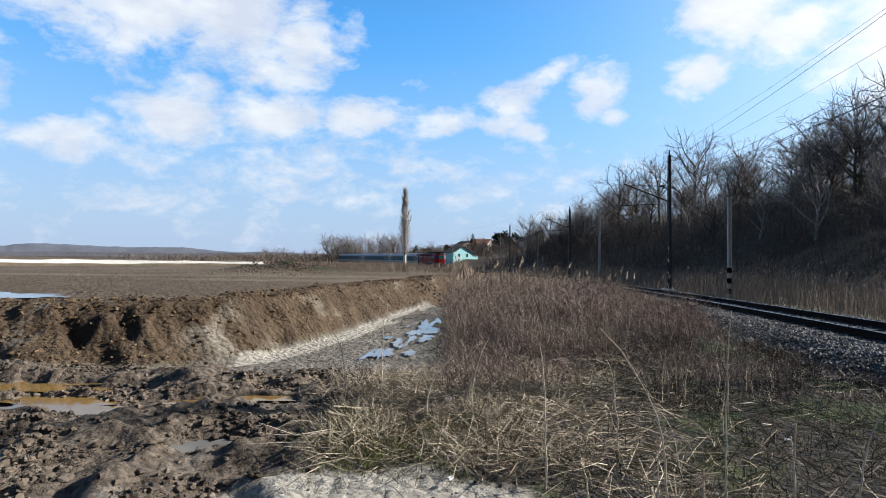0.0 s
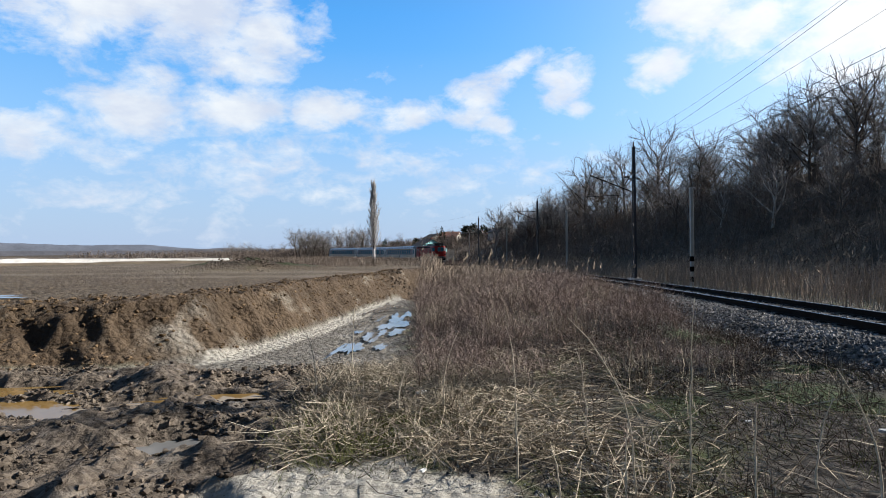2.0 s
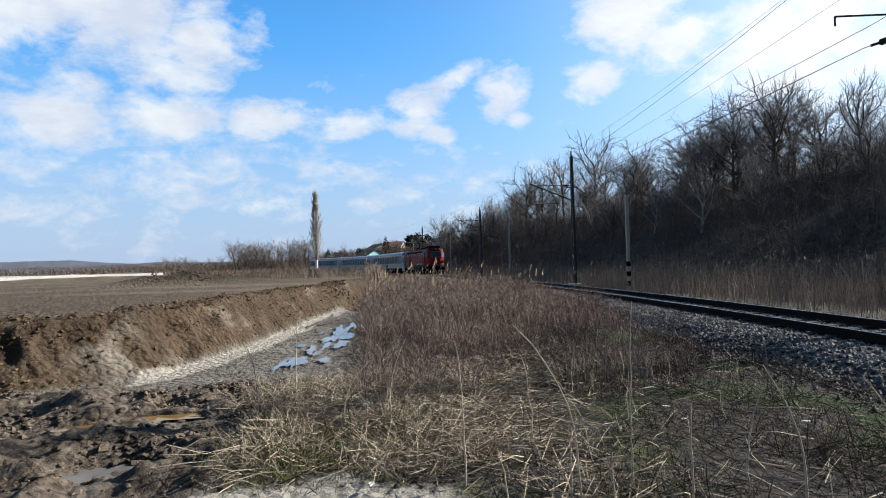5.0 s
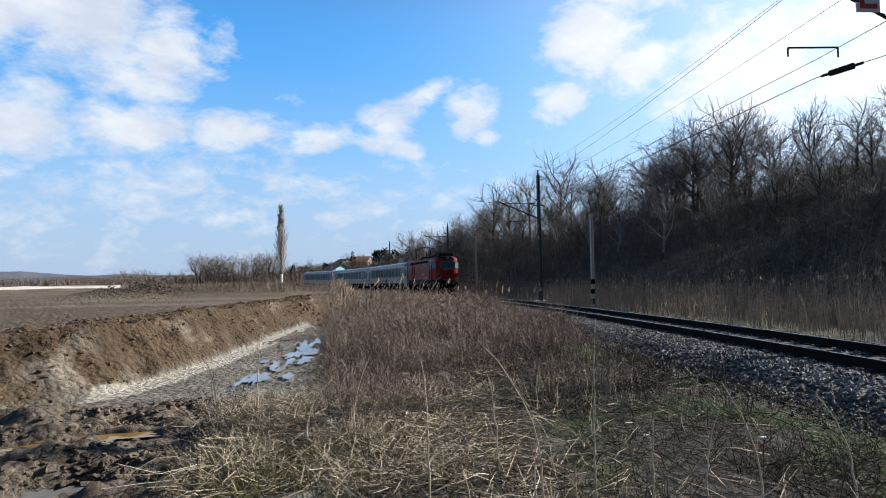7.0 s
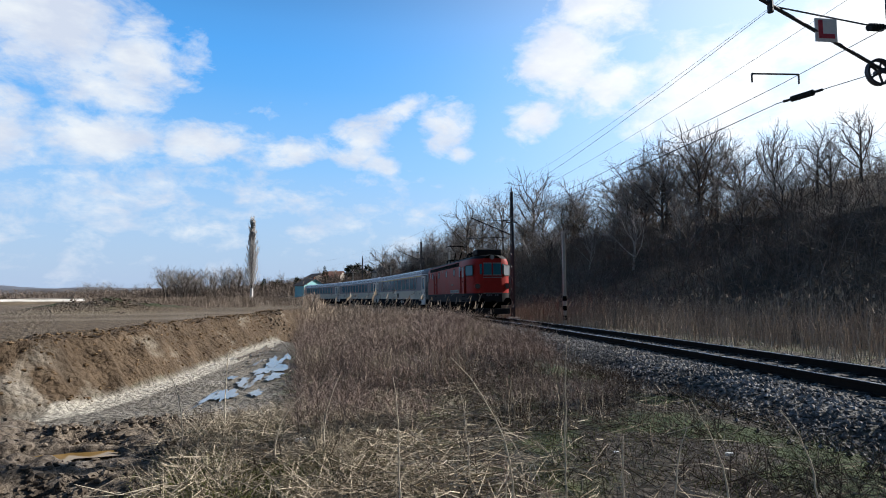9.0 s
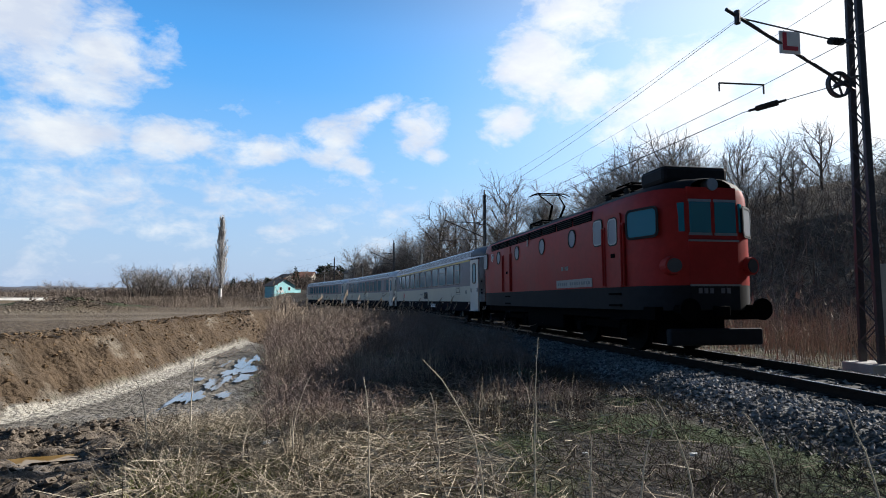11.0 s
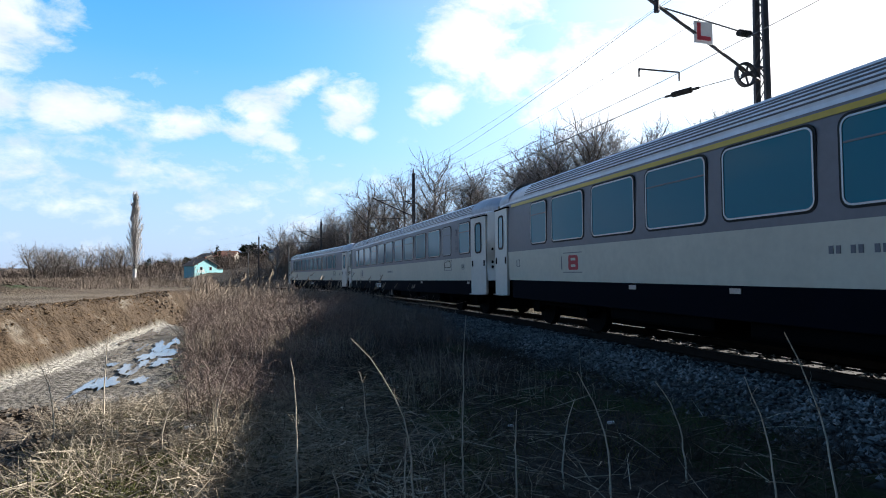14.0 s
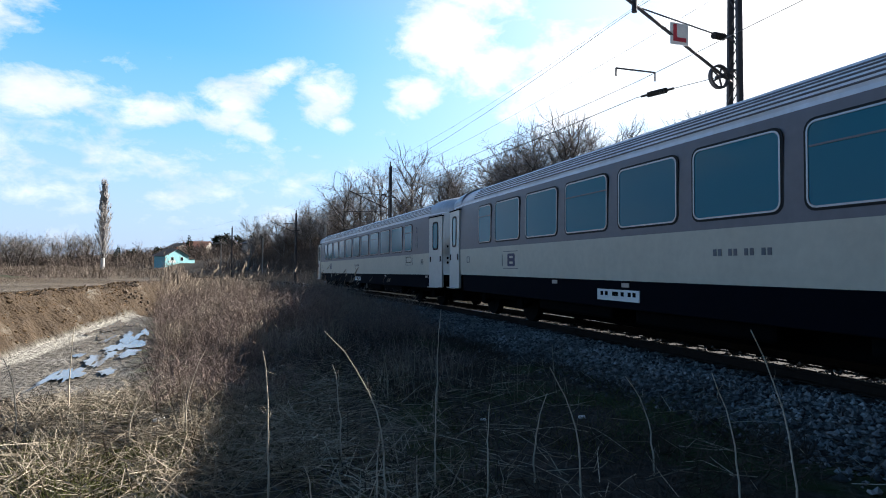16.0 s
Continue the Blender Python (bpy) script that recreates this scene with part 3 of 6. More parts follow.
def hull(stations, profile):
    """A body shell: profile (half width, height) carried through stations (y, width factor, height drop above 3.3)."""
    bm = B()
    rows = []
    for y, wf, drop in stations:
        row = []
        for w, z in profile:
            zz = z - drop * max(0.0, min(1.0, (z - 3.3) / 0.75))
            row.append(bm.verts.new((w * wf, y, zz)))
        rows.append(row)
    for a, b in zip(rows, rows[1:]):
        for i in range(len(a) - 1):
            bm.faces.new((a[i], a[i + 1], b[i + 1], b[i]))
    return bm, rows


def mirror(p):
    return [(-w, z) for w, z in p] + [(w, z) for w, z in p[::-1]]


def bogie(parent, y, wheelbase, r, name="bogie"):
    b = new(name)
    b.parent = parent
    b.location = (0, y, 0)
    bm = B()
    for sx in (-1, 1):
        box(bm, sx * 1.0 - 0.07, sx * 1.0 + 0.07, -wheelbase / 2 - 0.45, wheelbase / 2 + 0.45, 0.52, 0.74, 0.03)
        for yy in (-wheelbase / 2, wheelbase / 2):
            box(bm, sx * 1.04 - 0.1, sx * 1.04 + 0.1, yy - 0.16, yy + 0.16, 0.33, 0.62, 0.04)
            rod(bm, (sx * 1.04, yy - 0.3, 0.5), (sx * 1.04, yy - 0.3, 0.85), 0.09, 8)
            rod(bm, (sx * 1.04, yy + 0.3, 0.5), (sx * 1.04, yy + 0.3, 0.85), 0.09, 8)
    box(bm, -1.0, 1.0, -0.25, 0.25, 0.5, 0.85, 0.04)
    part("bogie_frame", bm, m_black, b)
    for yy in (-wheelbase / 2, wheelbase / 2):
        bm = B()
        for sx in (-1, 1):
            rod(bm, (sx * 0.68, yy, r), (sx * 0.81, yy, r), r, 28)
            rod(bm, (sx * 0.65, yy, r), (sx * 0.69, yy, r), r + 0.028, 28)
        rod(bm, (-0.95, yy, r), (0.95, yy, r), 0.08, 10)
        part("wheelset", bm, m_wheel, b)
    return b


def buffers(parent, y, sgn):
    for sx in (-0.875, 0.875):
        bm = B()
        rod(bm, (sx, y, 1.05), (sx, y + sgn * 0.45, 1.05), 0.1, 12)
        rod(bm, (sx, y + sgn * 0.45, 1.05), (sx, y + sgn * 0.50, 1.05), 0.24, 20)
        part("buffer", bm, m_black, parent)


RIBS = [(1.353, 3.432)]
for i in range(13):
    a = i / 12
    ang = radians(8 + 82 * a)
    RIBS.append((1.36 * math.cos(ang) ** 0.75 if a < 1 else 0.0, 3.42 + 0.63 * math.sin(ang) ** 1.1))
    if i < 12:
        b = (i + 0.5) / 12
        ang = radians(8 + 82 * b)
        RIBS.append((1.36 * math.cos(ang) ** 0.75 + 0.024, 3.42 + 0.63 * math.sin(ang) ** 1.1 + 0.028))
FRONT, REAR = -12.85, 13.30
STATIONS = [(FRONT, 0.87, 0.20), (-12.55, 0.93, 0.09), (-12.1, 0.963, 0.03), (-11.0, 1.0, 0.0), (0, 1.0, 0.0), (12.1, 1.0, 0.0), (12.8, 0.968, 0.03), (13.1, 0.94, 0.09), (REAR, 0.87, 0.20)]


def window(parent, x, y, z, w, h, glass, split=False, frame_mat=None, out=-1):
    """A framed pane on a coach side at x; out: the way it faces."""
    o = rounded(w, h, 0.13)
    i = rounded(w - 0.05, h - 0.05, 0.105)
    bm = ring(B(), shift(o, y, z), shift(i, y, z), x, x + out * 0.018)
    fr = part("window_frame", bm, frame_mat or m_alu, parent)
    bm = ring(B(), shift(rounded(w + 0.07, h + 0.07, 0.15), y, z), shift(o, y, z), x - out * 0.01, x + out * 0.009)
    part("seal", bm, m_rubber, fr)
    part("pane", slab(B(), shift(i, y, z), x - out * 0.01, x + out * 0.006), glass, fr)
    if split:
        bm = box(B(), min(x, x + out * 0.016), max(x, x + out * 0.016), y - w / 2 + 0.04, y + w / 2 - 0.04, z + h * 0.20, z + h * 0.20 + 0.025)
        part("bar", bm, m_dullalu, fr)
    return fr


def text_part(name, body, size, mat, parent, x, y, z, out=-1):
    """A character on a coach side, turned into mesh."""
    cu = bpy.data.curves.new(name, "FONT")
    cu.body, cu.size, cu.extrude, cu.align_x = body, size, 0.003, "CENTER"
    tmp = bpy.data.objects.new(name, cu)
    me = bpy.data.meshes.new_from_object(tmp)
    bpy.data.objects.remove(tmp)
    me.transform(Matrix(((0, 0, out, x), (out, 0, 0, y), (0, 1, 0, z), (0, 0, 0, 1))))
    me.materials.clear()
    return part(name, me, mat, parent)


DOOR_OUT = 0.032


def coach(label, first, front_window, logo_mat, plate, end_mat, dome_mat):
    root = new("passenger_coach")
    tagged(root, label, "railway coach", "coaches of the train")
    side_lo = [(1.385, 1.18), (1.40, 1.5), (1.41, 2.0)]
    side_hi = [(1.411, 2.0), (1.41, 2.6), (1.40, 3.0), (1.375, 3.36), (1.35, 3.44)]
    for nm, prof, mat in (("lower_panel", side_lo, m_lower), ("upper_panel", side_hi, m_upper)):
        for sx in (-1, 1):
            bm, _ = hull(STATIONS, [(sx * w, z) for w, z in prof])
            part(nm, bm, mat, root, soft=True)
    bm, rows = hull(STATIONS, [(-w, z) for w, z in RIBS] + [(w, z) for w, z in RIBS[::-1][1:]])
    roof = part("roof", bm, m_roof, root, "ribbed pale blue-grey roof")
    for q in range(2, 12, 2):
        w, z = RIBS[q]
        for sx in (-1, 1):
            bm = rod(B(), (sx * w, -11.0, z), (sx * w, 11.0, z), 0.014, 6)
            part("roof_seam", bm, m_mark, roof)
    for sgn in (-1, 1):
        full = [(w * 0.87, z - 0.16 * max(0, min(1, (z - 3.3) / 0.75))) for w, z in (side_lo + side_hi + RIBS[::2])]
        bm = B()
        end = FRONT if sgn < 0 else REAR
        va = [bm.verts.new((w, end - sgn * 0.01, z)) for w, z in full] + [bm.verts.new((-w, end - sgn * 0.01, z)) for w, z in full[::-1][1:]]
        bm.faces.new(va)
        part("end_wall", bm, end_mat, root)
        bm = box(B(), -0.75, 0.75, min(end, end + sgn * 0.12), max(end, end + sgn * 0.12), 1.2, 3.5, 0.05)
        for q in range(2):
            box(bm, -0.70, 0.70, min(end + sgn * (0.11 + 0.05 * q), end + sgn * (0.14 + 0.05 * q)), max(end + sgn * (0.11 + 0.05 * q), end + sgn * (0.14 + 0.05 * q)), 1.25, 3.45, 0.01)
        part("gangway", bm, m_rubber, root)
        # smooth domed sheet over the roof's end, without ribs
        lip = [(abs(w) + 0.012, z + 0.05) for w, z in RIBS[::2]]
        ends = [(a, b, c) for a, b, c in STATIONS if a * sgn > 10.9]
        bm, _ = hull(ends, [(-w, z) for w, z in lip] + [(w, z) for w, z in lip[::-1][1:]])
        part("roof_end", bm, dome_mat if sgn < 0 else m_dome, roof, "smooth dull sheet over the roof's end", soft=True)
        buffers(root, end + sgn * -0.42, sgn)
        bogie(root, sgn * 9.5, 2.5, 0.46)
        if sgn > 0:
            for sx in (-0.9, 0.9):
                bm = rod(B(), (sx, REAR - 0.02, 2.0), (sx, REAR + 0.03, 2.0), 0.07, 12)
                part("tail_lamp", bm, m_redlogo, root)
    for sx in (-1, 1):
        bm = box(B(), sx * 1.33 - 0.05, sx * 1.33 + 0.05, -11.05, 11.9, 0.66, 1.19, 0.02)
        part("skirt", bm, m_skirt, root)
        if first:
            bm, _ = hull([(-11.0, 1, 0), (0, 1, 0), (11.9, 1, 0)], [(sx * 1.396, 3.30), (sx * 1.384, 3.385)])
            part("yellow_band", bm, m_yellow, root, "yellow first-class band")
        # cream corner panels and entrance doors at both ends
        for sgn in (-1, 1):
            bm, _ = hull([(a, b + 0.006, c) for a, b, c in STATIONS if a * sgn > (12.05 if sgn < 0 else 12.75)], [(sx * w, z) for w, z in side_lo + side_hi])
            # on the first coach the leading panel's colour carries the locomotive's shade
            cp = part("corner_panel", bm, end_mat if sgn < 0 else m_door, root, soft=True)
            for z in (1.62, 1.78, 2.2):
                part("socket", rod(B(), (sx * 1.26, (-12.62 if sgn < 0 else 13.14), z), (sx * 1.325, (-12.62 if sgn < 0 else 13.14), z), 0.045, 10), m_black, cp)
        for sgn in (-1, 1):
            tilt = Matrix.Translation((sx * 1.378, (-11.68 if sgn < 0 else 12.70), 0)) @ Matrix.Rotation(sx * sgn * radians(3.3), 4, "Z")
            bm = slab(B(), shift(rounded(1.14, 2.60, 0.06), 0, 2.02), -0.045, DOOR_OUT) if sx > 0 else slab(B(), shift(rounded(1.14, 2.60, 0.06), 0, 2.02), -DOOR_OUT, 0.045)
            dr = part("door", bm, m_door, root, "cream folding entrance door")
            dr.matrix_basis = tilt
            window(dr, sx * DOOR_OUT, 0, 2.62, 0.44, 0.98, m_glass, frame_mat=m_rubber, out=sx)
            for yy in (-0.44, 0.44):
                bm = box(B(), sx * DOOR_OUT - 0.02, sx * DOOR_OUT + 0.02, yy - 0.035, yy + 0.035, 1.66, 1.86, 0.01)
                part("handle", bm, m_black, dr)
            bm = box(B(), sx * 0.06 - 0.09, sx * 0.06 + 0.09, -0.5, 0.5, 0.70, 0.735, 0.01)
            part("step", bm, m_alu, dr)
            bm = box(B(), -0.06, 0.06, -0.6, 0.6, 3.32, 3.36, 0.015)
            part("door_hood", bm, m_black, dr)
        # windows, from the leading end
        split = (1, 4, 6) if first else (2, 3, 6)
        ys = [-6.93 + 1.925 * i for i in range(9)]
        for k, y in enumerate(ys):
            window(root, sx * 1.408, y, 2.70, 1.56, 1.08, m_glass, k in split, out=sx)
        window(root, sx * 1.408, -8.52, 2.70, 0.95, 1.08, m_frost if front_window else m_glass, True, out=sx)
        window(root, sx * 1.408, 10.02, 2.70, 0.94, 1.08, m_glass, True, out=sx)
        if front_window:
            window(root, sx * 1.408, -10.39, 2.70, 1.05, 1.08, m_glass, True, out=sx)
        # hatches, class marks, badge
        for y, z, w, h in ((4.57, 1.76, 0.86, 0.40), (2.98, 1.68, 0.24, 0.20), (2.98, 1.68, 0.12, 0.11), (24.58, 1.66, 0.22, 0.20)):
            bm = ring(B(), shift(rounded(w, h, 0.02, 1), y - 13.2, z), shift(rounded(w - 0.03, h - 0.03, 0.02, 1), y - 13.2, z), sx * 1.395, sx * 1.412)
            part("hatch", bm, m_mark, root)
        bm = ring(B(), shift(rounded(0.66, 0.24, 0.02, 1), 4.62 - 13.2, 1.79), shift(rounded(0.62, 0.20, 0.02, 1), 4.62 - 13.2, 1.79), sx * 1.395, sx * 1.413)
        part("hatch", bm, m_black, root)
        text_part("class_number", "1" if first else "2", 0.34, m_navylogo, root, sx * 1.412, 3.62 - 13.2, 2.86, sx)
        for z in (2.62, 2.34):
            bm = ring(B(), shift(rounded(0.24, 0.2, 0.01, 1), 3.62 - 13.2, z), shift(rounded(0.19, 0.15, 0.01, 1), 3.62 - 13.2, z), sx * 1.40, sx * 1.414)
            box(bm, sx * 1.409 - 0.005, sx * 1.409 + 0.005, 3.54 - 13.2, 3.70 - 13.2, z - 0.02, z + 0.03)
            part("pictogram", bm, m_mark, root)
        if first:
            bm = B()
            box(bm, sx * 1.403 - 0.012, sx * 1.403 + 0.012, -0.78, 0.26, 1.32, 1.82)
            part("vent_grille", bm, m_mark, root)
            for q in range(14):
                bm = box(B(), sx * 1.41 - 0.012, sx * 1.41 + 0.012, -0.72 + q * 0.068, -0.70 + q * 0.068, 1.36, 1.78)
                part("vent_slat", bm, m_rubber, root)
        # badge: two stacked loops in an open outline, as plain shapes
        y0 = 8.30
        for z in (1.545, 1.695):
            bm = ring(B(), shift(rounded(0.44, 0.19, 0.05, 2), y0 - 0.1, z), shift(rounded(0.24, 0.06, 0.02, 2), y0 - 0.1, z), sx * 1.39, sx * 1.411)
            part("badge", bm, logo_mat, root)
        for ya, yb, z in ((-0.5, 0.38, 1.84), (-0.5, 0.38, 1.385)):
            part("badge_line", box(B(), sx * 1.40 - 0.012, sx * 1.40 + 0.012, y0 + ya, y0 + yb, z, z + 0.018), m_mark, root)
        part("badge_line", box(B(), sx * 1.40 - 0.012, sx * 1.40 + 0.012, y0 + 0.45, y0 + 0.47, 1.46, 1.77), m_mark, root)
        # lettering too small to read, as bars
        for q in range(11):
            if q in (2, 5, 8):
                continue
            bm = box(B(), sx * 1.399 - 0.012, sx * 1.399 + 0.012, (0.15 if not first else 0.75) + q * 0.095, (0.21 if not first else 0.81) + q * 0.095, 1.60, 1.70)
            part("lettering", bm, m_mark, root)
        bm = box(B(), sx * 1.385 - 0.01, sx * 1.385 + 0.01, plate - 13.2, plate + 1.3 - 13.2, 0.80, 1.01)
        pl = part("destination_plate", bm, m_white, root, "white side plate with dark marks")
        for q in (0.1, 0.24, 0.45, 0.62, 0.72, 0.95, 1.1):
            bm = box(B(), sx * 1.385 - 0.013, sx * 1.385 + 0.013, plate + q - 13.2, plate + q + 0.09 - 13.2, 0.89, 0.97)
            part("lettering", bm, m_black, pl)
        for y in (2.4, 8.0, 16.4, 19.0):
            bm = box(B(), sx * 1.385 - 0.01, sx * 1.385 + 0.01, y - 13.2, y + 0.22 - 13.2, 1.06, 1.14)
            part("plate", bm, m_alu, root)
    bm = B()
    box(bm, -1.25, 1.25, -12.6, 12.6, 0.95, 1.2, 0.03)
    part("underframe", bm, m_black, root)
    # added solid block, keeps sunlight from showing through under the coach
    part("brake_gear", box(B(), -0.55, 0.55, -12.3, 12.3, 0.22, 1.0, 0.05), m_black, root)
    for y0, y1, lo in ((-7.2, -4.4, 0.36), (-3.9, -1.0, 0.42), (0.2, 3.2, 0.40), (3.9, 6.9, 0.42)):
        bm = box(B(), -1.27, 1.27, y0, y1, lo, 0.98, 0.06)
        part("equipment_box", bm, m_black, root)
    return root


def locomotive():
    root = new("electric_locomotive")
    tagged(root, "red electric locomotive with grey skirt and raised pantograph", "locomotive")
    L = 7.35
    body = [(1.42, 1.02), (1.44, 1.58), (1.45, 2.2), (1.45, 3.1), (1.40, 3.62), (1.30, 3.80)]
    taper = ((0.02, 0.42, 0.06), (-0.06, 0.58, 0.04), (-0.22, 0.74, 0.02), (-0.50, 0.86, 0.0), (-0.95, 0.945, 0.0), (-1.5, 0.985, 0.0), (-2.1, 1.0, 0.0))
    st = [(-L - a, w, h) for a, w, h in taper] + [(0, 1, 0)] + [(L + 0.35 + a, w, h) for a, w, h in ((-1.2, 1.0, 0.0), (-0.5, 0.99, 0.0), (-0.22, 0.97, 0.02), (-0.06, 0.93, 0.04), (0.02, 0.86, 0.06))]

    def flank(y, x=1.452):
        """The pose of the side skin at y: its place and turn (for the side that faces -x, then +x)."""
        ys, ws = [a for a, _, _ in st], [b for _, b, _ in st]
        w0, w1 = np.interp(y - 0.1, ys, ws), np.interp(y + 0.1, ys, ws)
        return float((w0 + w1) / 2 * x), math.atan2(float(w1 - w0) * x, 0.2)

    def skin(name, prof, mat, both=True, label=""):
        for sx in ((-1, 1) if both else (1,)):
            bm, rows = hull(st, [(sx * w, z) for w, z in prof])
            part(name, bm, mat, root, label, soft=True)
    skin("skirt", body[:2], m_locogrey, label="dark grey lower skirt")
    skin("side_wall", body[1:], m_red)
    roof = [(1.31, 3.79), (1.12, 3.93), (0.7, 4.03), (0.0, 4.07)]
    bm, _ = hull(st, [(-w, z) for w, z in roof] + [(w, z) for w, z in roof[::-1][1:]])
    part("roof", bm, m_locogrey, root, soft=True)
    for sgn in (-1, 1):
        f, L = (0.42, 7.35) if sgn < 0 else (0.86, 7.70)
        for nm, z0, z1, mat in (("nose", 1.58, 2.62, m_red), ("buffer_beam", 1.02, 1.58, m_locogrey), ("cab_front", 2.62, 3.80, m_red)):
            bm = box(B(), -1.45 * f - 0.01, 1.45 * f + 0.01, min(sgn * (L - 0.05), sgn * (L + 0.03)), max(sgn * (L - 0.05), sgn * (L + 0.03)), z0, z1, 0.01)
            part(nm, bm, mat, root)
        # wrap-round windscreens
        for sx in (-1, 1):
            bm = box(B(), min(sx * 0.05, sx * 0.58), max(sx * 0.05, sx * 0.58), min(sgn * (L + 0.02), sgn * (L + 0.055)), max(sgn * (L + 0.02), sgn * (L + 0.055)), 2.76, 3.46, 0.015)
            w = part("windscreen", bm, m_glass, root)
            for z in (2.70, 3.46):
                part("windscreen_frame", box(B(), min(sx * 0.03, sx * 0.60), max(sx * 0.03, sx * 0.60), sgn * (L + 0.035) - 0.01, sgn * (L + 0.035) + 0.01, z, z + 0.06), m_alu, w)
            # corner pane following the bevel
            a, b = Vector((sx * 0.66, sgn * (L + 0.02), 0)), Vector((sx * 1.06, sgn * (L - 0.27), 0))
            mid, ang = (a + b) / 2, math.atan2(b.y - a.y, b.x - a.x)
            bm = box(B(), -0.22, 0.22, -0.03, 0.03, 2.78, 3.44, 0.01)
            part("corner_pane", bm, m_glass, root).matrix_basis = Matrix.Translation(mid) @ Matrix.Rotation(ang, 4, "Z")
            # lamp in its bulging housing
            bm = rod(B(), (sx * 0.86, sgn * (L - 0.45), 2.02), (sx * 0.98, sgn * (L + 0.02), 2.02), 0.27, 20, 0.2)
            lh = part("lamp_housing", bm, m_red, root)
            bm = rod(B(), (sx * 0.978, sgn * (L + 0.012), 2.02), (sx * 0.985, sgn * (L + 0.035), 2.02), 0.16, 20)
            part("headlight", bm, m_lamp, lh, "unlit round headlight")
        bm = rod(B(), (0, sgn * (L - 0.15), 3.86), (0, sgn * (L + 0.08), 3.86), 0.14, 16)
        part("roof_headlight", bm, m_alu, root)
        for z in (2.56, 1.56):
            part("rail_trim", box(B(), -0.62, 0.62, sgn * (L + 0.05) - 0.02, sgn * (L + 0.05) + 0.02, z, z + 0.04), m_alu, root)
        for q in range(6):
            if q == 3:
                continue
            bm = box(B(), -0.42 + q * 0.14, -0.33 + q * 0.14, sgn * (L + 0.03) - 0.012, sgn * (L + 0.03) + 0.012, 1.40, 1.52)
            part("number_mark", bm, m_mark, root)
        buffers(root, sgn * (L - 0.1), sgn)
        bm = B()
        box(bm, -1.15, 1.15, min(sgn * (L - 0.15), sgn * (L + 0.05)), max(sgn * (L - 0.15), sgn * (L + 0.05)), 0.25, 0.62, 0.05, Matrix.Translation((0, 0, 0)))
        part("snowplough", bm, m_locogrey, root)
        bm = box(B(), -0.09, 0.09, min(sgn * L, sgn * (L + 0.4)), max(sgn * L, sgn * (L + 0.4)), 0.9, 1.12, 0.03)
        part("coupling_hook", bm, m_black, root)
        bogie(root, sgn * 3.9, 2.77, 0.62)
        # cooling unit on the leading cab's roof
        if sgn < 0:
            bm = box(B(), -0.85, 0.85, 0.5 - L, 1.55 - L, 4.0, 4.42, 0.10)
            part("roof_cooling_unit", bm, m_locogrey, root, "grey air-conditioning box on the cab roof")
    L = 7.35
    # sides
    for sx in (-1, 1):
        X = sx * 1.452
        for y in (4.86, 7.42, 10.2, 12.78):
            yy = (y - 7.73) * (1 if sx < 0 else -1)
            c = [(yy + 0.28 * math.cos(a * math.pi / 12), 3.07 + 0.28 * math.sin(a * math.pi / 12)) for a in range(24)]
            ci = [(yy + 0.245 * math.cos(a * math.pi / 12), 3.07 + 0.245 * math.sin(a * math.pi / 12)) for a in range(24)]
            pr = part("porthole", slab(B(), ci, X - sx * 0.02, X + sx * 0.004), m_frost, root, "round side window with dark rim")
            part("rim", ring(B(), c, ci, X - sx * 0.02, X + sx * 0.018), m_rubber, pr)
        n = 8
        for i in range(n):
            y0 = 3.55 + i * (10.55 / n)
            a, b = sorted(((y0 - 7.73) * (1 if sx < 0 else -1), (y0 + 10.55 / n - 0.09 - 7.73) * (1 if sx < 0 else -1)))
            g = part("grille", box(B(), sx * 1.412 - 0.02, sx * 1.412 + 0.03, a, b, 3.44, 3.70), m_black, root, "black ventilation grille")
            for q in range(4):
                part("louvre", box(B(), sx * 1.43 - 0.012, sx * 1.43 + 0.022, a + 0.02, b - 0.02, 3.47 + q * 0.06, 3.485 + q * 0.06), m_rubber, g)
        for d0, d1 in ((1.88, 2.68), (11.10, 11.95)):
            a, b = sorted(((d0 - 7.73) * (1 if sx < 0 else -1), (d1 - 7.73) * (1 if sx < 0 else -1)))
            dr = part("cab_door", slab(B(), shift(rounded(b - a, 1.85, 0.08), (a + b) / 2, 2.50), X - sx * 0.03, X + sx * 0.008), m_red, root)
            if d0 < 5:
                window(dr, X + sx * 0.004, (a + b) / 2, 2.98, 0.46, 0.66, m_frost, out=sx)
            for yy in (a - 0.1, b + 0.1):
                bm = rod(B(), (X + sx * 0.05, yy, 1.62), (X + sx * 0.05, yy, 3.1), 0.028, 8)
                box(bm, X - 0.03, X + 0.03, yy - 0.07, yy + 0.07, 1.60, 3.14, 0.02)
                part("handrail", bm, m_red, dr)
            part("door_handle", box(B(), X - 0.03, X + 0.03, (a + b) / 2 - 0.1, (a + b) / 2 + 0.1, 2.32, 2.42, 0.01), m_black, dr)
            for z in (0.75, 1.1, 1.38):
                part("step", box(B(), sx * 1.38 - 0.08, sx * 1.38 + 0.08, a + 0.1, b - 0.1, z, z + 0.05), m_black, dr)
        for y, w in ((3.12, 0.5), (1.08, 0.95), (14.90, 0.70)):
            yy = (y - 7.73) * (1 if sx < 0 else -1)
            xf, turn = flank(yy)
            wn = window(root, 0.0, 0.0, 0.0, w, 0.66, m_frost if y > 2 else m_glass, out=sx, frame_mat=m_rubber if y < 2 else m_alu)
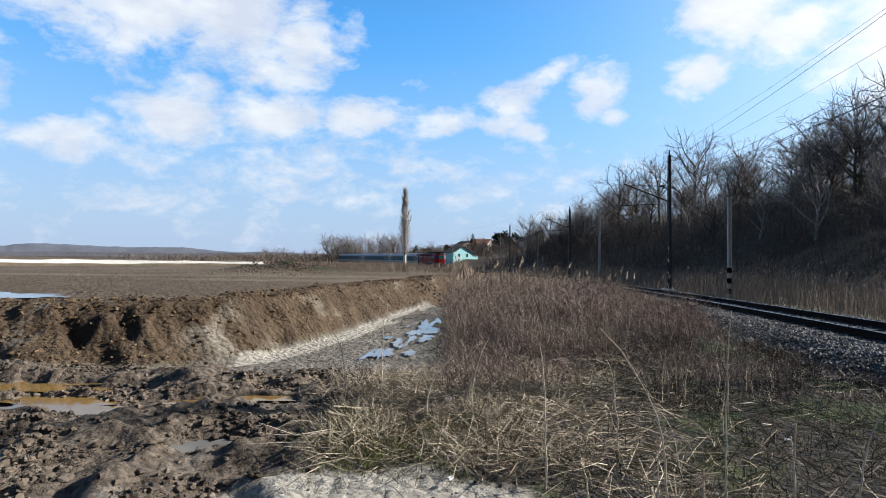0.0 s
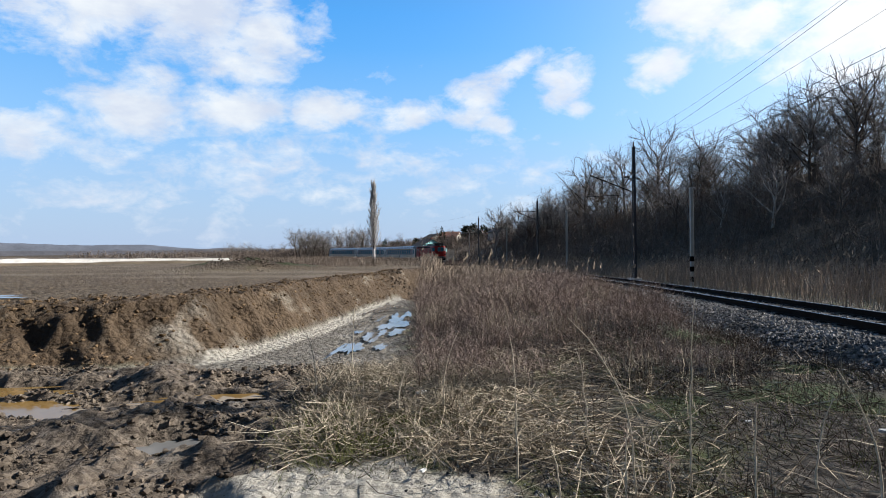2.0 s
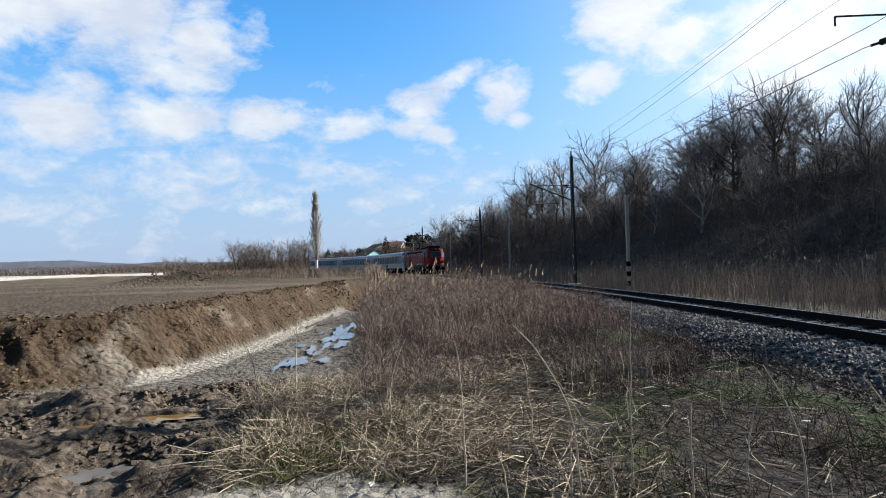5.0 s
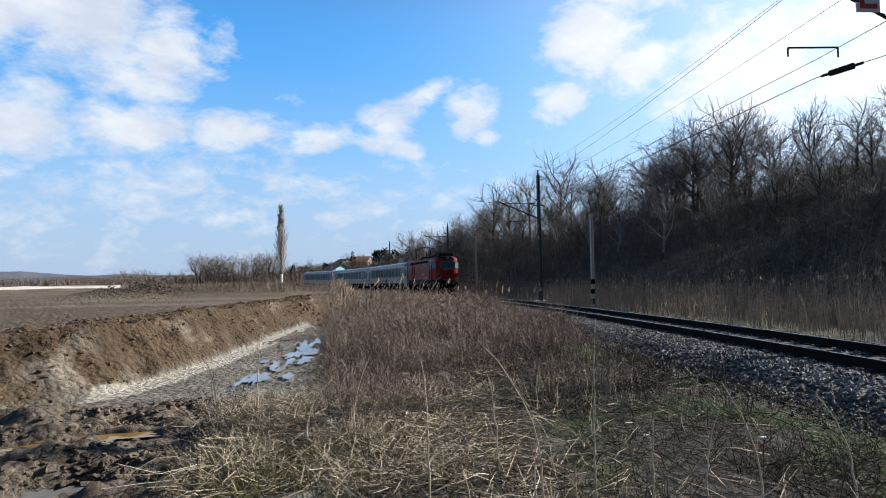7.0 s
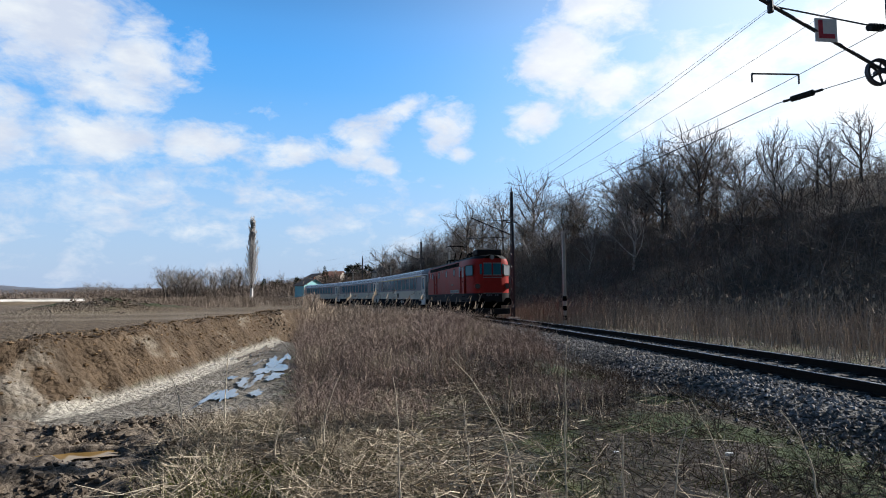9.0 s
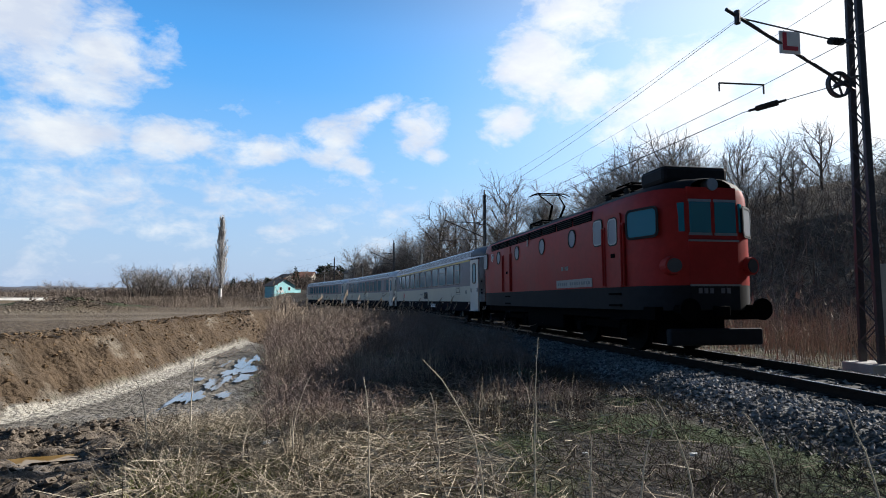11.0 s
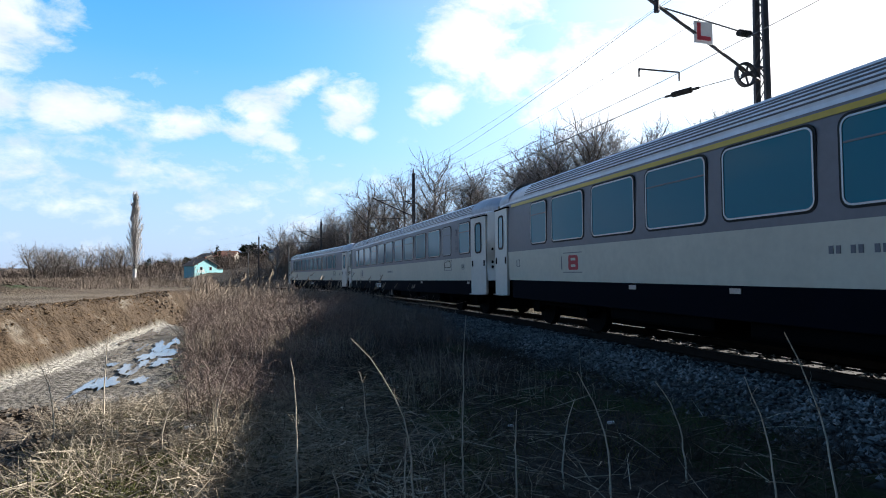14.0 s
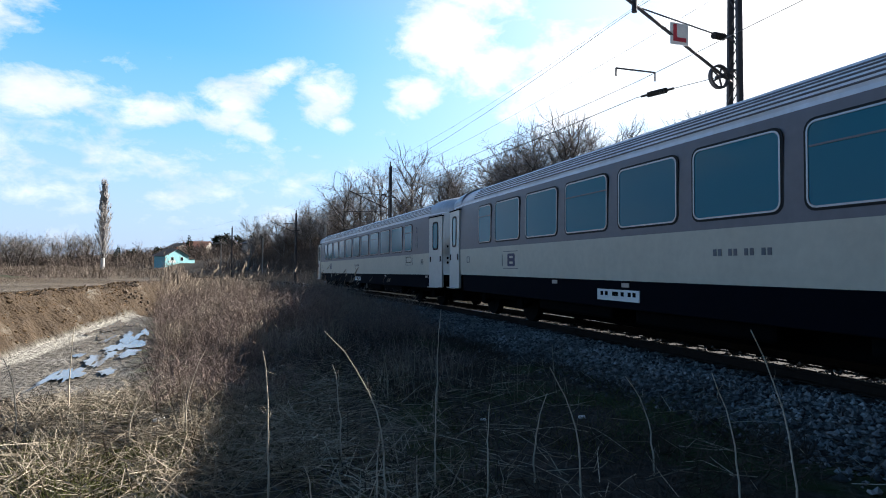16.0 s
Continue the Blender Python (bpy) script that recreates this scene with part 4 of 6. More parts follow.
            wn.matrix_basis = Matrix.Translation((sx * (xf + (0.035 if abs(yy) > 6 else 0.004)), yy, 3.04)) @ Matrix.Rotation(-sx * turn, 4, "Z")
        a, b = sorted(((3.55 - 7.73) * (1 if sx < 0 else -1), (6.12 - 7.73) * (1 if sx < 0 else -1)))
        pl = part("name_board", box(B(), X - 0.012, X + 0.012, a, b, 1.62, 1.86), m_board, root, "pale side board with dark marks")
        for q in range(15):
            if q in (9,):
                continue
            y = a + 0.12 + q * 0.16
            part("lettering", box(B(), X - 0.016, X + 0.016, y, y + 0.10, 1.69, 1.78), m_mark, pl)
        for q in range(6):
            if q == 3:
                continue
            y = (5.2 + q * 0.09 - 7.73) * (1 if sx < 0 else -1)
            part("number_mark", box(B(), X - 0.008, X + 0.008, y, y + 0.06, 2.15, 2.27), m_board, root)
        c = [((13.80 - 7.73) * (1 if sx < 0 else -1) + 0.18 * math.cos(a * math.pi / 10), 3.15 + 0.18 * math.sin(a * math.pi / 10)) for a in range(20)]
        ci = [((13.80 - 7.73) * (1 if sx < 0 else -1) + 0.155 * math.cos(a * math.pi / 10), 3.15 + 0.155 * math.sin(a * math.pi / 10)) for a in range(20)]
        em = part("emblem", ring(B(), c, ci, X - sx * 0.02, X + sx * 0.005), m_white, root)
        for q in (-0.06, 0.0, 0.06):
            yy = (13.80 - 7.73) * (1 if sx < 0 else -1) + q
            part("emblem_bar", box(B(), X - 0.006, X + 0.006, yy - 0.014, yy + 0.014, 3.07, 3.22), m_white, em)
        yy = (8.93 - 7.73) * (1 if sx < 0 else -1)
        part("notice_plate", box(B(), X - 0.008, X + 0.008, yy - 0.06, yy + 0.06, 3.22, 3.46), m_board, root)
        part("underbox", box(B(), sx * 1.0 - 0.3, sx * 1.0 + 0.3, -1.7, 1.7, 0.35, 1.05, 0.05), m_black, root)
    part("underframe", box(B(), -1.3, 1.3, -L + 0.3, L - 0.3, 0.8, 1.1), m_black, root)
    # plain black block filling the middle below the body
    part("traction_gear", box(B(), -0.6, 0.6, -L + 0.5, L - 0.5, 0.2, 0.9, 0.05), m_black, root)
    # pantographs
    def pantograph(y, raised):
        p = new("pantograph")
        p.parent = root
        p.location = (0, y, 4.05)
        bm = B()
        for sx in (-0.6, 0.6):
            for yy in (-0.55, 0.55):
                rod(bm, (sx, yy, -0.06), (sx, yy, 0.22), 0.07, 8)
                for k in range(3):
                    rod(bm, (sx, yy, 0.0 + k * 0.07), (sx, yy, 0.025 + k * 0.07), 0.11, 8)
        part("insulator", bm, m_rubber, p)
        bm = B()
        for sx in (-0.6, 0.6):
            rod(bm, (sx, -0.7, 0.25), (sx, 0.7, 0.25), 0.035, 6)
        for yy in (-0.7, 0.0, 0.7):
            rod(bm, (-0.6, yy, 0.25), (0.6, yy, 0.25), 0.035, 6)
        part("base_frame", bm, m_black, p)
        top = 1.42 if raised else 0.36
        knee = (0.85, 0.80) if raised else (1.1, 0.33)
        bm = B()
        for sx in (-0.25, 0.25):
            rod(bm, (sx * 0.8, -0.5 if not raised else -0.35, 0.28), (sx, knee[0] * -1 if raised else knee[0], knee[1]), 0.045, 6)
            rod(bm, (sx, knee[0] * -1 if raised else knee[0], knee[1]), (sx * 1.6, 0.1 if raised else -0.5, top - 0.06), 0.028, 6)
        part("arm", bm, m_black, p)
        bm = B()
        y1 = 0.1 if raised else -0.5
        for o in (-0.16, 0.16):
            rod(bm, (-0.55, y1 + o, top), (0.55, y1 + o, top), 0.025, 6)
            for sx in (-1, 1):
                rod(bm, (sx * 0.55, y1 + o, top), (sx * 0.80, y1 + o, top - 0.10), 0.02, 6)
        for sx in (-0.4, 0.4):
            rod(bm, (sx, y1 - 0.16, top), (sx, y1 + 0.16, top), 0.02, 6)
        part("collector_head", bm, m_black, p)
    pantograph(10.3 - 7.73, True)
    pantograph(3.6 - 7.73, False)
    for y in (5.5, 6.3, 7.4, 8.3):
        bm = rod(B(), (0.3, y - 7.73, 4.0), (0.3, y - 7.73, 4.35), 0.09, 10)
        for k in range(4):
            rod(bm, (0.3, y - 7.73, 4.08 + k * 0.065), (0.3, y - 7.73, 4.10 + k * 0.065), 0.14, 10)
        part("roof_insulator", bm, m_rubber, root)
    part("roof_busbar", rod(B(), (0.3, 4.9 - 7.73, 4.38), (0.3, 9.5 - 7.73, 4.36), 0.03, 6), m_black, root)
    bm = box(B(), -0.5, 0.5, 7.9 - 7.73, 9.0 - 7.73, 4.02, 4.22, 0.05)
    part("roof_hatch", bm, m_locogrey, root)
    return root


vehicles = [(locomotive(), 15.47, 7.735, 3.9)]
for i, (label, first, fw, lm, plate) in enumerate((
        ("grey and beige first-class coach with yellow band", True, False, m_redlogo, 10.15),
        ("grey and beige second-class coach with faded badge", False, True, m_navylogo, 16.1),
        ("last grey and beige coach of the train with white doors", False, False, m_navylogo, 13.0))):
    vehicles.append((coach(label, first, fw, lm, plate, (m_endshade, m_door, m_door)[i], (m_sooty, m_dome, m_dome)[i]), 26.4, 15.97 + 13.2 + 26.4 * i, 9.5))

# ---- lineside: masts, wires, posts ----
m_iron = plain("mast_iron", (0.07, 0.068, 0.075), 0.6, 0.4, 0.35, 3.0)
m_conc = plain("post_concrete", (0.46, 0.45, 0.42), 0.85, 0.0, 0.25, 3.0)
m_wire = plain("wire_copper", (0.12, 0.13, 0.14), 0.5, 0.6, 0.2)


def mast(s, d, height, label, arm=True, lean=0.0):
    """A catenary mast of two laced channels with its bracket over the track."""
    p, t = on_line(s, d)
    base = Vector((p.x, p.y, ground_z(p.x, p.y) - 0.15))
    root = new("catenary_mast")
    tagged(root, label, "catenary mast", "catenary masts")
    root.matrix_basis = Matrix.Translation(base) @ Matrix.Rotation(t - math.pi / 2, 4, "Z") @ Matrix.Rotation(radians(lean), 4, "Y")
    part("foundation", box(B(), -0.4, 0.4, -0.4, 0.4, 0.0, 0.4, 0.03), m_conc, root)
    for sy in (-1, 1):
        bm = B()
        g = lambda z: sy * (0.24 - 0.13 * z / height)
        v = []
        for z in (0.3, height):
            y = g(z)
            v.append([bm.verts.new((a, y + b, z)) for a, b in ((-0.08, -0.035), (0.08, -0.035), (0.08, 0.035), (-0.08, 0.035))])
        for i in range(4):
            j = (i + 1) % 4
            bm.faces.new((v[0][i], v[0][j], v[1][j], v[1][i]))
        bm.faces.new(v[1])
        part("channel", bm, m_iron, root)
    bm = B()
    n = int(height / 0.45)
    for i in range(n):
        z0, z1 = 0.4 + i * (height - 0.5) / n, 0.4 + (i + 1) * (height - 0.5) / n
        for x in (-0.07, 0.07):
            sg = 1 if i % 2 else -1
            rod(bm, (x, sg * (0.24 - 0.13 * z0 / height), z0), (x, -sg * (0.24 - 0.13 * z1 / height), z1), 0.018, 4)
    part("lacing", bm, m_iron, root)
    part("mast_cap", rod(B(), (0, 0, height - 0.05), (0, 0, height + 0.35), 0.05, 6), m_iron, root)
    rail = p.z - base.z
    if arm:
        bm = rod(B(), (-0.1, 0, rail + 5.95), (-d + 0.1, 0, rail + 7.15), 0.045, 8)
        rod(bm, (-0.1, 0, rail + 7.0), (-d + 0.35, 0, rail + 7.02), 0.025, 6)
        part("bracket", bm, m_iron, root)
        bm = rod(B(), (-d - 0.3, 0, rail + 5.62), (-0.5, 0, rail + 5.75), 0.025, 6)
        part("steady_arm", bm, m_iron, root)
        bm = B()
        for k in range(6):
            rod(bm, (-0.35 - k * 0.06, 0, rail + 7.0), (-0.38 - k * 0.06, 0, rail + 7.0), 0.07, 8)
        part("insulator", bm, m_rubber, root)
        part("crossarm", box(B(), -0.45, 0.45, -0.05, 0.05, height * 0.76, height * 0.76 + 0.08), m_iron, root)
    return root, base, t


mast(34.0, 3.2, 9.7, "tall dark laced iron catenary mast behind the track")
mast(64.5, 3.1, 8.9, "dark iron catenary mast with a slanting bracket")
mast(97.0, 3.1, 9.0, "distant dark iron catenary mast by the curve")
near_mast, nb, nt = mast(3.75, 3.5, 9.8, "near iron catenary mast with pulley and signal board", arm=False)
rail_z = on_line(3.75)[0].z - nb.z
bm = rod(B(), (-0.1, 0.0, rail_z + 6.08), (-3.9, -0.82, rail_z + 7.28), 0.036, 8)
br = part("bracket", bm, m_iron, near_mast)
part("clamp", rod(B(), (-3.6, -0.76, rail_z + 7.02), (-3.6, -0.76, rail_z + 7.30), 0.06, 8), m_iron, br)
part("tie_rod", rod(B(), (0, 0, rail_z + 7.15), (-3.6, -0.76, rail_z + 7.16), 0.018, 6), m_iron, near_mast)
bm = B()
for k in range(5):
    rod(bm, (-0.45 - k * 0.07, -0.1, rail_z + 7.15), (-0.49 - k * 0.07, -0.11, rail_z + 7.15), 0.085, 10)
part("insulator", bm, m_rubber, near_mast)
# tension pulley
wy, wz = -0.05, rail_z + 6.16
wheel = new("tension_pulley")
wheel.parent = near_mast
wheel.location = (-0.55, wy, wz)
bm = B()
o = [(0.30 * math.cos(a * math.pi / 14), 0.30 * math.sin(a * math.pi / 14)) for a in range(28)]
i_ = [(0.25 * math.cos(a * math.pi / 14), 0.25 * math.sin(a * math.pi / 14)) for a in range(28)]
v = []
for yy in (-0.05, 0.05):
    v.append(([bm.verts.new((a, yy, b)) for a, b in o], [bm.verts.new((a, yy, b)) for a, b in i_]))
for q in range(28):
    r = (q + 1) % 28
    bm.faces.new((v[0][0][q], v[0][0][r], v[1][0][r], v[1][0][q]))
    bm.faces.new((v[0][1][q], v[1][1][q], v[1][1][r], v[0][1][r]))
    bm.faces.new((v[0][0][q], v[0][1][q], v[0][1][r], v[0][0][r]))
    bm.faces.new((v[1][0][q], v[1][0][r], v[1][1][r], v[1][1][q]))
part("rim", bm, m_iron, wheel)
for k in range(5):
    a = k * 2 * math.pi / 5
    part("spoke", rod(B(), (0, 0, 0), (0.26 * math.cos(a), 0, 0.26 * math.sin(a)), 0.025, 6), m_iron, wheel)
part("hub", rod(B(), (0, -0.09, 0), (0, 0.09, 0), 0.06, 10), m_iron, wheel)
part("pulley_arm", rod(B(), (-0.55, wy, wz), (0.0, 0.0, wz + 0.25), 0.04, 6), m_iron, near_mast)
part("counterweight", rod(B(), (0.30, 0.0, 1.0), (0.30, 0.0, 2.6), 0.14, 12), m_conc, near_mast)
part("weight_rope", rod(B(), (0.30, 0, 2.6), (0.05, 0, wz + 0.3), 0.012, 4), m_wire, near_mast)
# signal board: a white plate with a red angle
m_signwhite = plain("sign_white", (0.86, 0.87, 0.86), 0.5, 0.0, 0.15)
m_signred = plain("sign_red", (0.55, 0.05, 0.07), 0.5, 0.0, 0.2)
bd = part("signal_board", box(B(), -2.42, -1.92, -0.52, -0.49, rail_z + 6.58, rail_z + 7.08, 0.008), m_signwhite, near_mast, "white board with a red angle")
bm = box(B(), -2.35, -2.26, -0.535, -0.51, rail_z + 6.65, rail_z + 7.04)
box(bm, -2.26, -1.99, -0.535, -0.51, rail_z + 6.65, rail_z + 6.74)
part("red_angle", bm, m_signred, bd)


def wire(name, pts, r, label, sag=0.0, group="overhead wires"):
    """A hanging wire through points, with sag between each two."""
    bm = B()
    for a, b in zip(pts, pts[1:]):
        a, b = Vector(a), Vector(b)
        n = 8 if sag else 1
        q = [a.lerp(b, i / n) - Vector((0, 0, 4 * sag * (i / n) * (1 - i / n))) for i in range(n + 1)]
        for u, w in zip(q, q[1:]):
            rod(bm, u, w, r, 4)
    ob = part(name, bm, m_wire)
    return tagged(ob, label, "wire", group)


def over(s, d, h):
    p, _ = on_line(s, d)
    return Vector((p.x, p.y, p.z + h))


STOPS = (-28, 3.2, 34, 64.5, 97, 130)
wire("messenger_wire", [over(s, 0.0, 7.15) for s in STOPS], 0.007, "thin messenger wire above the track", 0.45)
wire("contact_wire", [over(s, (-0.2, 0.2)[i % 2], 5.6) for i, s in enumerate(STOPS)], 0.007, "thin contact wire above the track", 0.03)
wire("feeder_wire", [over(s, 3.2, 9.6) for s in STOPS], 0.006, "thin feeder wire along the mast tops", 0.4)
wire("earth_wire", [over(s, 3.1, 8.3) for s in STOPS[1:]], 0.006, "thin earth wire along the masts", 0.3)
pul = near_mast.matrix_basis @ Vector((-0.55, wy, wz))
tens = over(6.3, 2.5, 6.33)
wire("anchor_wire", [over(34, 0.9, 6.5), tens], 0.010, "thin anchored wire ending at an insulator", 0.25)
wire("anchor_wire", [over(34, 0.9, 5.9), tens], 0.010, "thin anchored wire ending at an insulator", 0.1)
wire("anchor_wire", [tens, pul], 0.010, "thin anchored wire running to the pulley", 0.0)
rw = (pul - tens).normalized()
bm = B()
for k in range(9):
    rod(bm, tens + rw * (0.45 + k * 0.07), tens + rw * (0.49 + k * 0.07), 0.08, 10)
rod(bm, tens + rw * 0.2, tens + rw * 1.3, 0.035, 8)
tagged(part("tension_insulator", bm, m_rubber), "dark ribbed insulator in the anchored wire", "insulator", "overhead wires")
a, b = over(3.3, -0.35, 5.85), over(3.3, 0.7, 5.87)
bm = rod(B(), a, b, 0.02, 6)
rod(bm, a, a + Vector((0, 0, -0.18)), 0.02, 6)
rod(bm, b, b + Vector((0, 0, -0.2)), 0.02, 6)
tagged(part("registration_arm", bm, m_iron), "thin bent arm holding the contact wire", "catenary arm", "overhead wires")


def post(az, dist, top, striped, label):
    x, y = dist * math.sin(radians(az)), dist * math.cos(radians(az))
    z = ground_z(x, y) - 0.1
    root = new("lineside_post")
    tagged(root, label, "post", "lineside posts")
    root.location = (x, y, z)
    part("shaft", box(B(), -0.09, 0.09, -0.09, 0.09, 0, EYE.z + dist * math.tan(radians(top)) - z, 0.015), m_conc, root)
    if striped:
        for k in range(3):
            part("black_band", box(B(), -0.096, 0.096, -0.096, 0.096, 0.35 + k * 0.62, 0.66 + k * 0.62), m_black, root)
    part("cap", box(B(), -0.12, 0.12, -0.12, 0.12, EYE.z + dist * math.tan(radians(top)) - z, EYE.z + dist * math.tan(radians(top)) - z + 0.05), m_conc, root)


post(26.5, 37.8, 5.4, True, "pale concrete post with black bands at its foot")
post(15.25, 62, 3.6, False, "pale concrete post behind the track")
post(9.4, 108, 2.2, False, "pale distant concrete post among reeds")
post(5.7, 135, 1.6, False, "pale distant concrete post among reeds")
post(56.3, 19.5, 12.0, False, "pale concrete post beside the near mast")

# ---- vegetation ----
RS = np.random.RandomState(11)


def tubes(branches, sides):
    """Tubes round polylines: branches is a list of (points (n,3), radii (n))."""
    co, quads, at = [], [], 0
    ang = np.arange(sides) * 2 * np.pi / sides
    for pts, rad in branches:
        pts = np.asarray(pts)
        w = np.gradient(pts, axis=0)
        w /= np.linalg.norm(w, axis=1)[:, None] + 1e-9
        ref = np.array([0.0, 0, 1]) if abs(w[0, 2]) < 0.8 else np.array([1.0, 0, 0])
        u = np.cross(w, ref)
        u /= np.linalg.norm(u, axis=1)[:, None] + 1e-9
        v = np.cross(w, u)
        ringp = pts[:, None, :] + rad[:, None, None] * (np.cos(ang)[None, :, None] * u[:, None, :] + np.sin(ang)[None, :, None] * v[:, None, :])
        n = len(pts)
        co.append(ringp.reshape(-1, 3))
        i = np.arange(n * sides).reshape(n, sides) + at
        q = np.stack([i[:-1], np.roll(i[:-1], -1, 1), np.roll(i[1:], -1, 1), i[1:]], -1).reshape(-1, 4)
        quads.append(q)
        at += n * sides
    return np.concatenate(co), np.concatenate(quads)


def grow(start, way, length, r0, n, wander, rise, rs):
    """A wandering tapered branch."""
    p, w = np.array(start, float), np.array(way, float)
    w /= np.linalg.norm(w)
    pts = [p.copy()]
    for _ in range(n):
        w = w + rs.normal(0, wander, 3) + np.array([0, 0, rise])
        w /= np.linalg.norm(w)
        p = p + w * length / n
        pts.append(p.copy())
    return np.array(pts), r0 * np.linspace(1, 0.35, n + 1)


def ribbons(base, tip, width, bend, rs):
    """Thin tapering blades from base to tip, bowed sideways by bend: vertices and faces."""
    n = len(base)
    w = tip - base
    side = np.cross(w, rs.normal(0, 1, (n, 3)))
    side /= np.linalg.norm(side, axis=1)[:, None] + 1e-9
    bow = np.cross(side, w)
    bow /= np.linalg.norm(bow, axis=1)[:, None] + 1e-9
    mid = base + w * 0.55 + bow * (bend * np.linalg.norm(w, axis=1))[:, None]
    h = (width / 2)[:, None]
    co = np.stack([base - side * h, base + side * h, mid - side * h * 0.75, mid + side * h * 0.75, tip - side * h * 0.3, tip + side * h * 0.3], 1).reshape(-1, 3)
    i = np.arange(n)[:, None] * 6
    q = np.concatenate([i + np.array([0, 1, 3, 2]), i + np.array([2, 3, 5, 4])])
    return co, q


def bare_tree(seed, height, spread, limbs=7, boughs=6, twigs=9, lean=0.0, fork=0.28):
    """Meshes of a leafless tree: trunk with limbs, crown of twigs."""
    rs = np.random.RandomState(seed)
    wood, fine, tips = [], [], []
    trunk = grow((0, 0, -0.4), (lean, 0, 1), height * 0.66, height * 0.022, 7, 0.07, 0.02, rs)
    wood.append(trunk)
    for i in range(limbs):
        f = fork + (1 - fork) * (i + rs.rand() * 0.6) / limbs
        k = f * 7
        j = min(int(k), 6)
        p = trunk[0][j] + (trunk[0][j + 1] - trunk[0][j]) * (k - j)
        a = i * 2.4 + rs.rand()
        way = (math.cos(a) * spread, math.sin(a) * spread, 0.75 + 0.5 * f)
        limb = grow(p, way, height * (0.56 - 0.26 * f) * (0.8 + 0.4 * rs.rand()), height * 0.011 * (1.2 - 0.6 * f), 5, 0.16, 0.06, rs)
        wood.append(limb)
        for b in range(boughs):
            g = 0.25 + 0.75 * (b + rs.rand()) / boughs
            q = min(int(g * 5), 4)
            w = limb[0][q + 1] - limb[0][q]
            w = w / np.linalg.norm(w) + rs.normal(0, 0.55, 3)
            bough = grow(limb[0][q] + (limb[0][q + 1] - limb[0][q]) * rs.rand(), w, height * 0.21 * (0.7 + 0.6 * rs.rand()), height * 0.0040, 3, 0.2, 0.05, rs)
            fine.append(bough)
            for c in range(twigs):
                h = rs.randint(0, 3)
                w = bough[0][h + 1] - bough[0][h]
                w = w / np.linalg.norm(w) + rs.normal(0, 0.65, 3)
                at = bough[0][h] + (bough[0][h + 1] - bough[0][h]) * rs.rand()
                tips.append((at, at + (w / np.linalg.norm(w) + np.array([0, 0, 0.12])) * height * 0.10 * (0.5 + rs.rand())))
    a, b = tubes(wood, 5), tubes(fine, 3)
    t = np.array(tips)
    c, q = ribbons(t[:, 0], t[:, 1], np.full(len(t), height * 0.0026), rs.normal(0, 0.10, len(t)), rs)
    return a, (np.concatenate([b[0], c]), np.concatenate([b[1], q + len(b[0])]))


def bark(name, lo, hi):
    def make(n, pos):
        f = n.noise(n.vmath("MULTIPLY", pos, (6, 6, 1.2)), 2.0, 5)
        o = n.add("ShaderNodeObjectInfo").outputs["Random"]
        c = n.mix(n.ramp(f, (0.35, 0.0), (0.65, 1.0)), lo, hi)
        return n.mix(n.math("MULTIPLY", o, 0.5), c, (0.07, 0.052, 0.042)), (f, 0.5, 0.02), None
    return material(name, make, 0.9, 0.0, 0.15)


m_bark = bark("bark_grey", (0.07, 0.06, 0.052), (0.20, 0.175, 0.15))
m_twig = bark("twig_brown", (0.17, 0.158, 0.152), (0.42, 0.39, 0.37))
m_pale = bark("bark_pale", (0.30, 0.285, 0.265), (0.58, 0.55, 0.51))
m_poplar = plain("poplar_twigs", (0.52, 0.50, 0.49), 0.85, 0.0, 0.3, 2.0, spec=0.1)
m_brown = bark("twig_russet", (0.10, 0.065, 0.045), (0.20, 0.14, 0.10))


def tree_thing(name, meshes, mats, label, category="tree", group="", kind=""):
    root = new(name)
    tagged(root, label, category, group, kind)
    (a, qa), (b, qb) = meshes
    part("trunk", quads_mesh("trunk", a, qa, [mats[0]]), mats[0], root)
    part("crown", quads_mesh("crown", b, qb, [mats[1]]), mats[1], root)
    return root


def place(ob, x, y, turn=0.0, size=1.0, sink=0.0):
    m = Matrix.Translation((x, y, ground_z(x, y) - sink)) @ Matrix.Rotation(turn, 4, "Z") @ Matrix.Scale(size, 4)
    ob.matrix_basis = m
    return m


KINDS = [tree_thing("bare_tree", bare_tree(20 + i, h, sp, li, bo, tw, ln), mats, lab, group="bare trees of the hill")
         for i, (h, sp, li, bo, tw, ln, mats, lab) in enumerate((
             (9.0, 0.85, 10, 8, 10, 0.05, (m_bark, m_twig), "leafless grey-brown tree on the hillside"),
             (8.0, 1.0, 10, 8, 10, -0.1, (m_bark, m_twig), "leafless spreading tree on the hillside"),
             (7.0, 0.75, 8, 7, 10, 0.12, (m_pale, m_twig), "slender pale-barked leafless tree on the hillside"),
             (6.0, 0.9, 8, 7, 10, 0.0, (m_bark, m_brown), "leafless russet-twigged young tree on the hillside"),
             (10.0, 0.95, 12, 8, 10, -0.04, (m_bark, m_twig), "large round-crowned leafless tree on the ridge")))]


FAR_KINDS = [tree_thing("bare_tree", bare_tree(40 + i, h, 0.9, 7, 6, 5, 0.03), (m_bark, m_twig), "distant leafless tree beyond the railway curve", group="distant trees")
             for i, h in enumerate((9.0, 8.0))]


